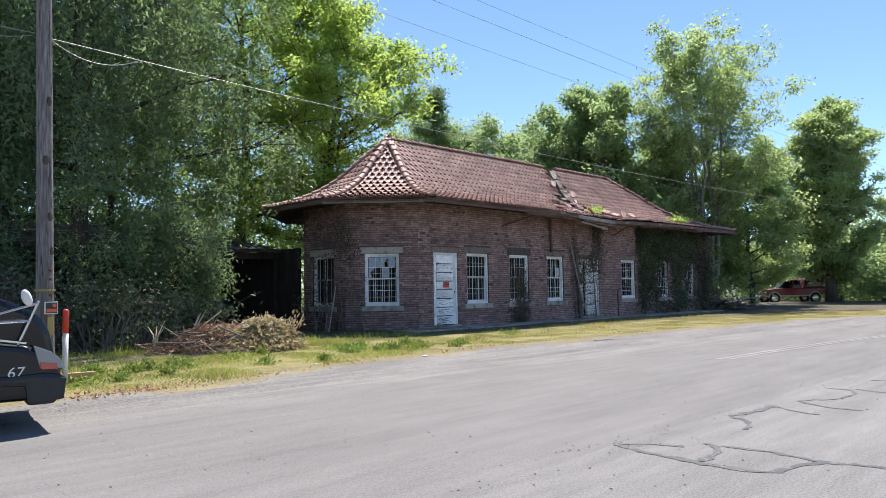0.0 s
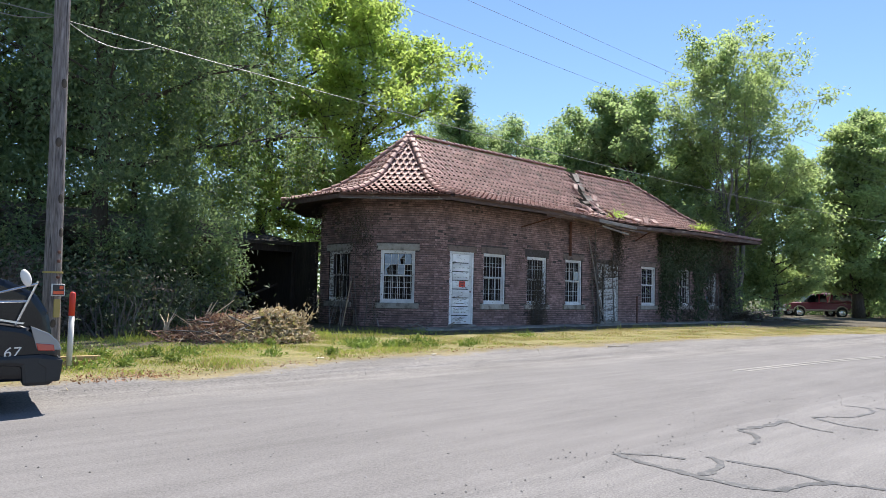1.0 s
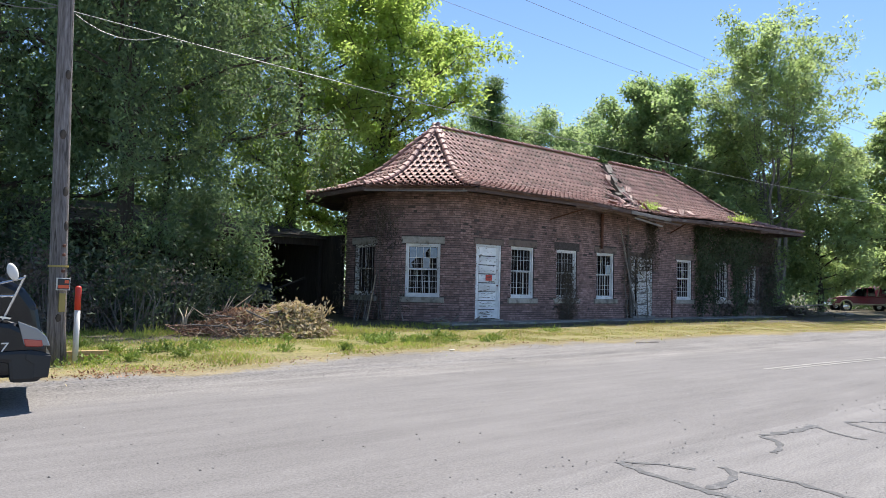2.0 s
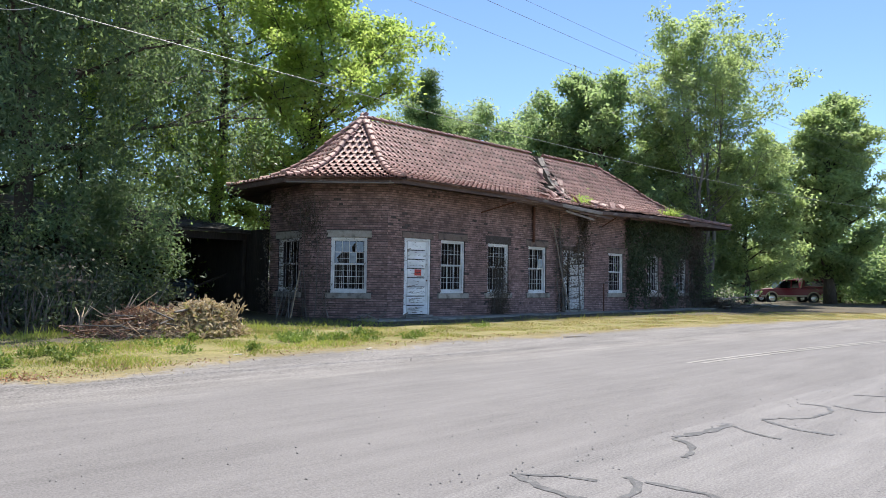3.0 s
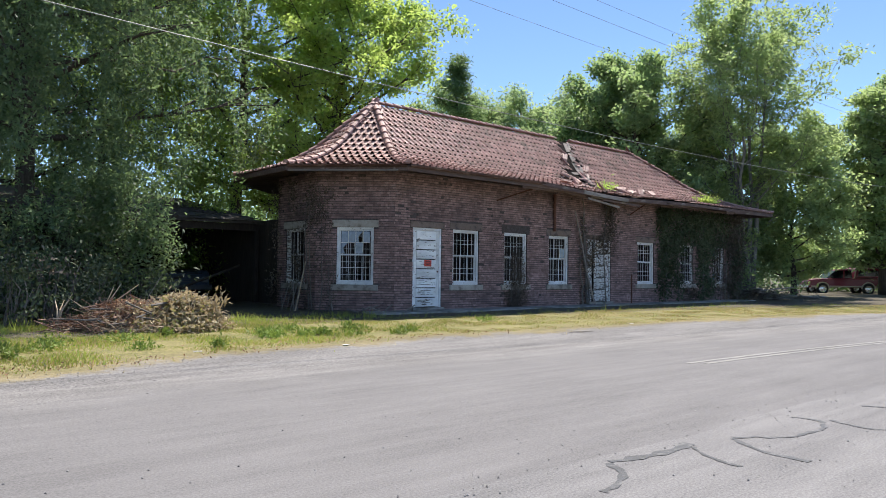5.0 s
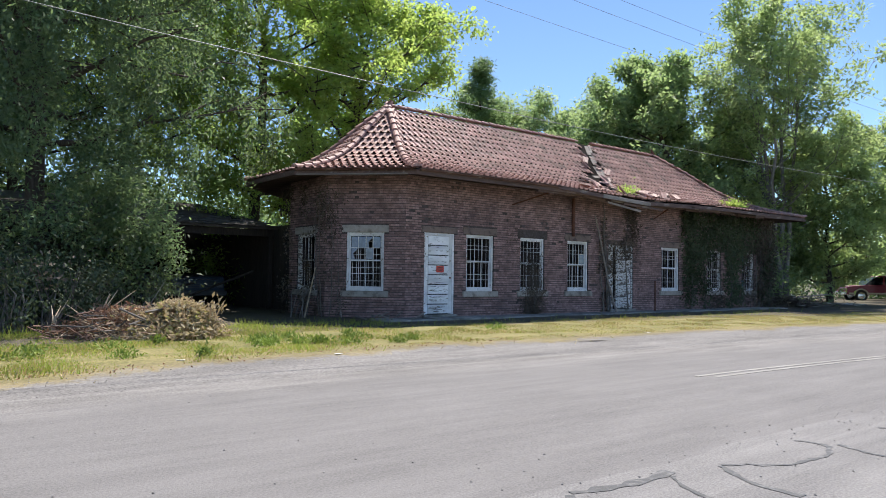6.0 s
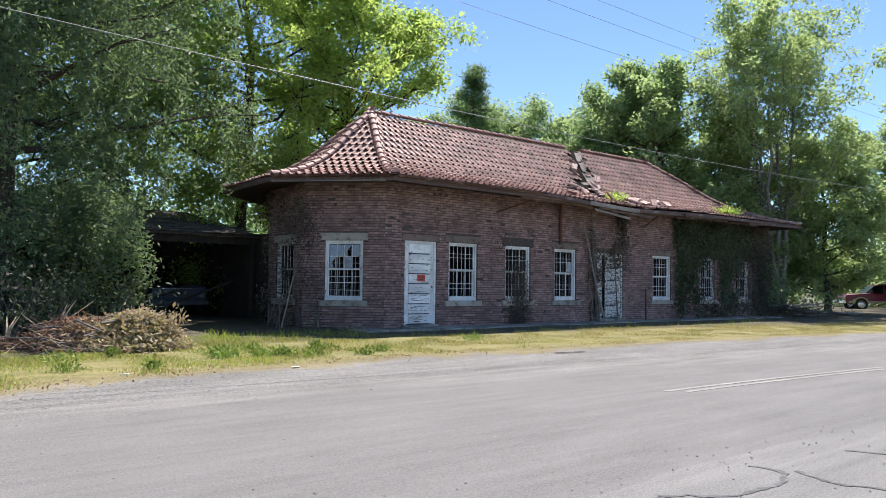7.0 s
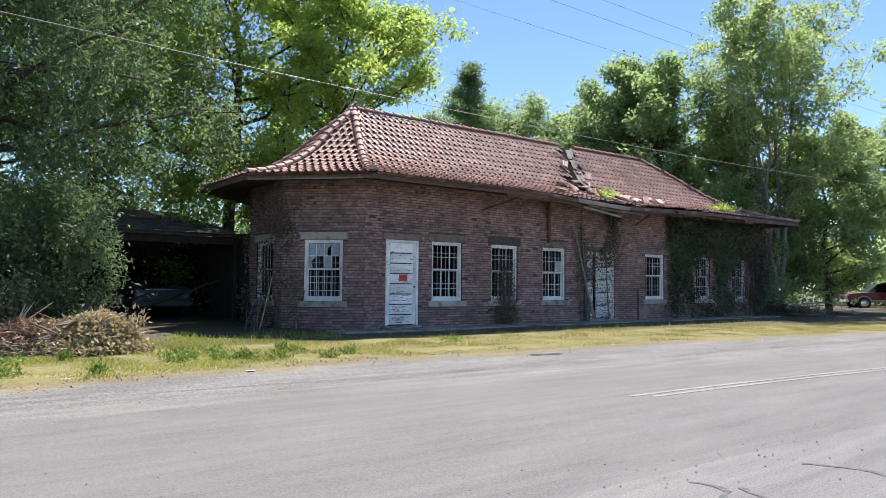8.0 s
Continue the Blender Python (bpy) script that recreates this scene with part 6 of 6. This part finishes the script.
def sunny(x, y, v, g):
    return off_slab(x, y, v, g) & (g.random(len(x)) < 0.2 + 0.8 * np.clip((v + 5.9) / 0.9, 0, 1)) & ((x < -4) | (g.random(len(x)) < np.clip(0.35 - 0.05 * x, 0.14, 0.6)))


blades("grass", 150000, (-14, 20), (-6.9, -0.4), 0.075, 0.009, M_GRASS, "short green verge grass", sunny, 101)
blades("dry_grass", 90000, (-14, 22), (-6.9, -1.2), 0.065, 0.008, M_STRAW, "dry straw-coloured verge grass", off_slab, 102)
blades("tall_weeds", 5000, (-4, 20), (-3.4, 0.6), 0.24, 0.007, M_GRASS, "taller seeding grass at the edge of the eave's shade", lambda x, y, v, g: (y < -1.9) & (y > -2.5 - 0.3 * g.random(len(x))) & (x > -1.5) & (g.random(len(x)) < 0.6), 103)
blades("tall_weeds", 6000, (-10, -1), (-3.2, 2.0), 0.22, 0.008, M_GRASS, "taller grass at the shaded edge", lambda x, y, v, g: (y > -2.0) & (y < -0.2) & (x + y < -0.2), 104)
rwd = random.Random(7)
WEEDS = [(rwd.uniform(-10.8, -1.5), rwd.uniform(-5.6, -3.0), rwd.uniform(0.05, 0.12)) for k in range(22)]
for k, (x, y, r) in enumerate((*WEEDS, (-9.4, -4.5, 0.22), (-8.9, -4.6, 0.15), (-7.7, -3.9, 0.16), (-5.0, -3.8, 0.2), (-3.4, -4.0, 0.14), (-11.35, -5.55, 0.2), (-10.6, -5.5, 0.15), (-4.4, -4.5, 0.12), (0.5, -3.6, 0.14))):
    g = np.random.default_rng(110 + k)
    c = np.stack([x + g.normal(size=130) * r, y + g.normal(size=130) * r, ground_z(x, y) + np.abs(g.normal(size=130)) * 0.06], 1)
    tagged(place("weed_clump", raw_mesh("weed_clump", leaves(g, c, 0.075, 0.028, -0.4), 4, M_WEED)), "low broad-leaved green weed in the verge", "weed", kind="stuff")

g = np.random.default_rng(119)
x = np.concatenate([g.normal(-10.5, 0.45, 260), g.uniform(-11.5, -1.0, 200)])
y = -5.75 - verge(x) + bend(x) + np.abs(g.normal(0, 0.26, len(x)))
c = np.stack([x, y, rise(y - bend(x)) + 0.015 + 0.03 * g.random(len(x))], 1)
tagged(place("dead_leaves", raw_mesh("dead_leaves", leaves(g, c, 0.05, 0.022, 0.0, 0.6), 4, M_BROWNLEAF)), "russet dead leaves along the verge's edge", "leaf litter", kind="stuff")

g = np.random.default_rng(120)
n = 5200
x = g.uniform(-14, 12, n)
q = g.random(n)
v = np.where(q < 0.6, g.normal(-6.5, 0.6, n), np.where(q < 0.68, g.normal(-12.55, 0.16, n), g.uniform(-15, -5.6, n)))
y = v + bend(x)
keep = y > -15.0
STONE_V = np.array([(1, 0, 0), (-0.9, 0.2, 0), (0, 1, 0.1), (0.1, -0.9, 0), (0.1, 0.1, 0.75), (0, 0, -0.5)])
STONE_F = [(0, 2, 4), (2, 1, 4), (1, 3, 4), (3, 0, 4), (2, 0, 5), (1, 2, 5), (3, 1, 5), (0, 3, 5)]
mats = []
for a, b, w in zip(x[keep], y[keep], v[keep]):
    s = float(g.uniform(0.004, 0.013))
    mats.append(pose(a, b, float(rise(w)) + 0.006, 0, 0, float(g.uniform(0, 360))) @ Matrix.Diagonal((s, s * 0.8, s * 0.7, 1)))
joined("loose_gravel", mats, STONE_V, STONE_F, M_PEBBLE, None, "loose grey stones on the road shoulder")
tagged(bpy.data.objects["loose_gravel"], category="gravel")
for k, (x, y, ln, yaw, mm, lab) in enumerate(((0.6, -6.35, 0.7, -8, M_SHEDWOOD, "dark flat strip lying at the road edge"), (-4.9, -6.0, 0.13, 10, M_CREAM, "scrap of white litter on gravel"),
                                              (-7.2, -5.75, 0.12, -20, M_CREAM, "scrap of white litter on gravel"), (3.0, -5.9, 0.14, 5, M_CREAM, "scrap of white litter on gravel"))):
    tagged(place("litter", mesh_of("litter", boxes((-ln / 2, ln / 2, -0.03, 0.025, 0, 0.006), bevel=0.002), mm), None, pose(x, y, ground_z(x, y) + 0.012, 0, 0, yaw)), lab, "litter")

# ---- pieces of the walls and the roof ----
for q in tile_spots[:300]:
    place("roof_tile", TILE, roof, q)
BOX_F = [(3, 2, 1, 0), (4, 5, 6, 7), (0, 1, 5, 4), (1, 2, 6, 5), (2, 3, 7, 6), (3, 0, 4, 7)]


def brick_mesh(w):
    return mesh_of("brick", boxes((0, w, 0, 0.05, 0, COURSE - 0.017), bevel=0.003), M_BRICK)


BRICK_SHARED = {}
rng_b = random.Random(2)
for wob, m, n, stops, singles in ((wall_f, MF, NF, stops_of(WIN, [DOOR1, DOOR2]), lambda a, z: a < 0.75 and 0.3 < z < 2.9),
                                  (wall_c, MC, NC, stops_of([WIN_A], []), lambda a, z: a > 1.2 and 0.3 < z < 3.2), (wall_e, ME, NE, stops_of([WIN_E], []), lambda a, z: False)):
    rest, count = [], 0
    for a, b, z0, z1 in brick_spans(n, stops):
        out = rng_b.uniform(-0.004, 0.006)
        worn = noise.noise((a * 0.7, z0 * 0.9, 3.0 + n))
        if z0 > 0.4 and rng_b.random() < 0.012 + 0.09 * max(0.0, worn - 0.12):
            out = 0.035 + 0.01 * rng_b.random()      # spalled or lost face
        if singles(a, z0) and count < 150:
            w = round(b - a, 2)
            if w not in BRICK_SHARED:
                BRICK_SHARED[w] = brick_mesh(w)
            place("brick", BRICK_SHARED[w], wob, m @ Matrix.Translation((a, out, z0)))
            count += 1
        else:
            rest.append((a, b, z0, z1, out))
    co, fc = [], []
    for a, b, z0, z1, o in rest:
        k = len(co)
        co += [(a, o, z0), (b, o, z0), (b, 0.05, z0), (a, 0.05, z0), (a, o, z1), (b, o, z1), (b, 0.05, z1), (a, 0.05, z1)]
        fc += [tuple(k + i for i in f) for f in (BOX_F[0], BOX_F[1], BOX_F[2], BOX_F[3], BOX_F[5])]
    me = bpy.data.meshes.new("bricks")
    me.from_pydata(co, [], fc)
    me.materials.append(M_BRICKS)
    tagged(place("bricks", me, wob, m), "rows of red brick in running bond", kind="stuff")
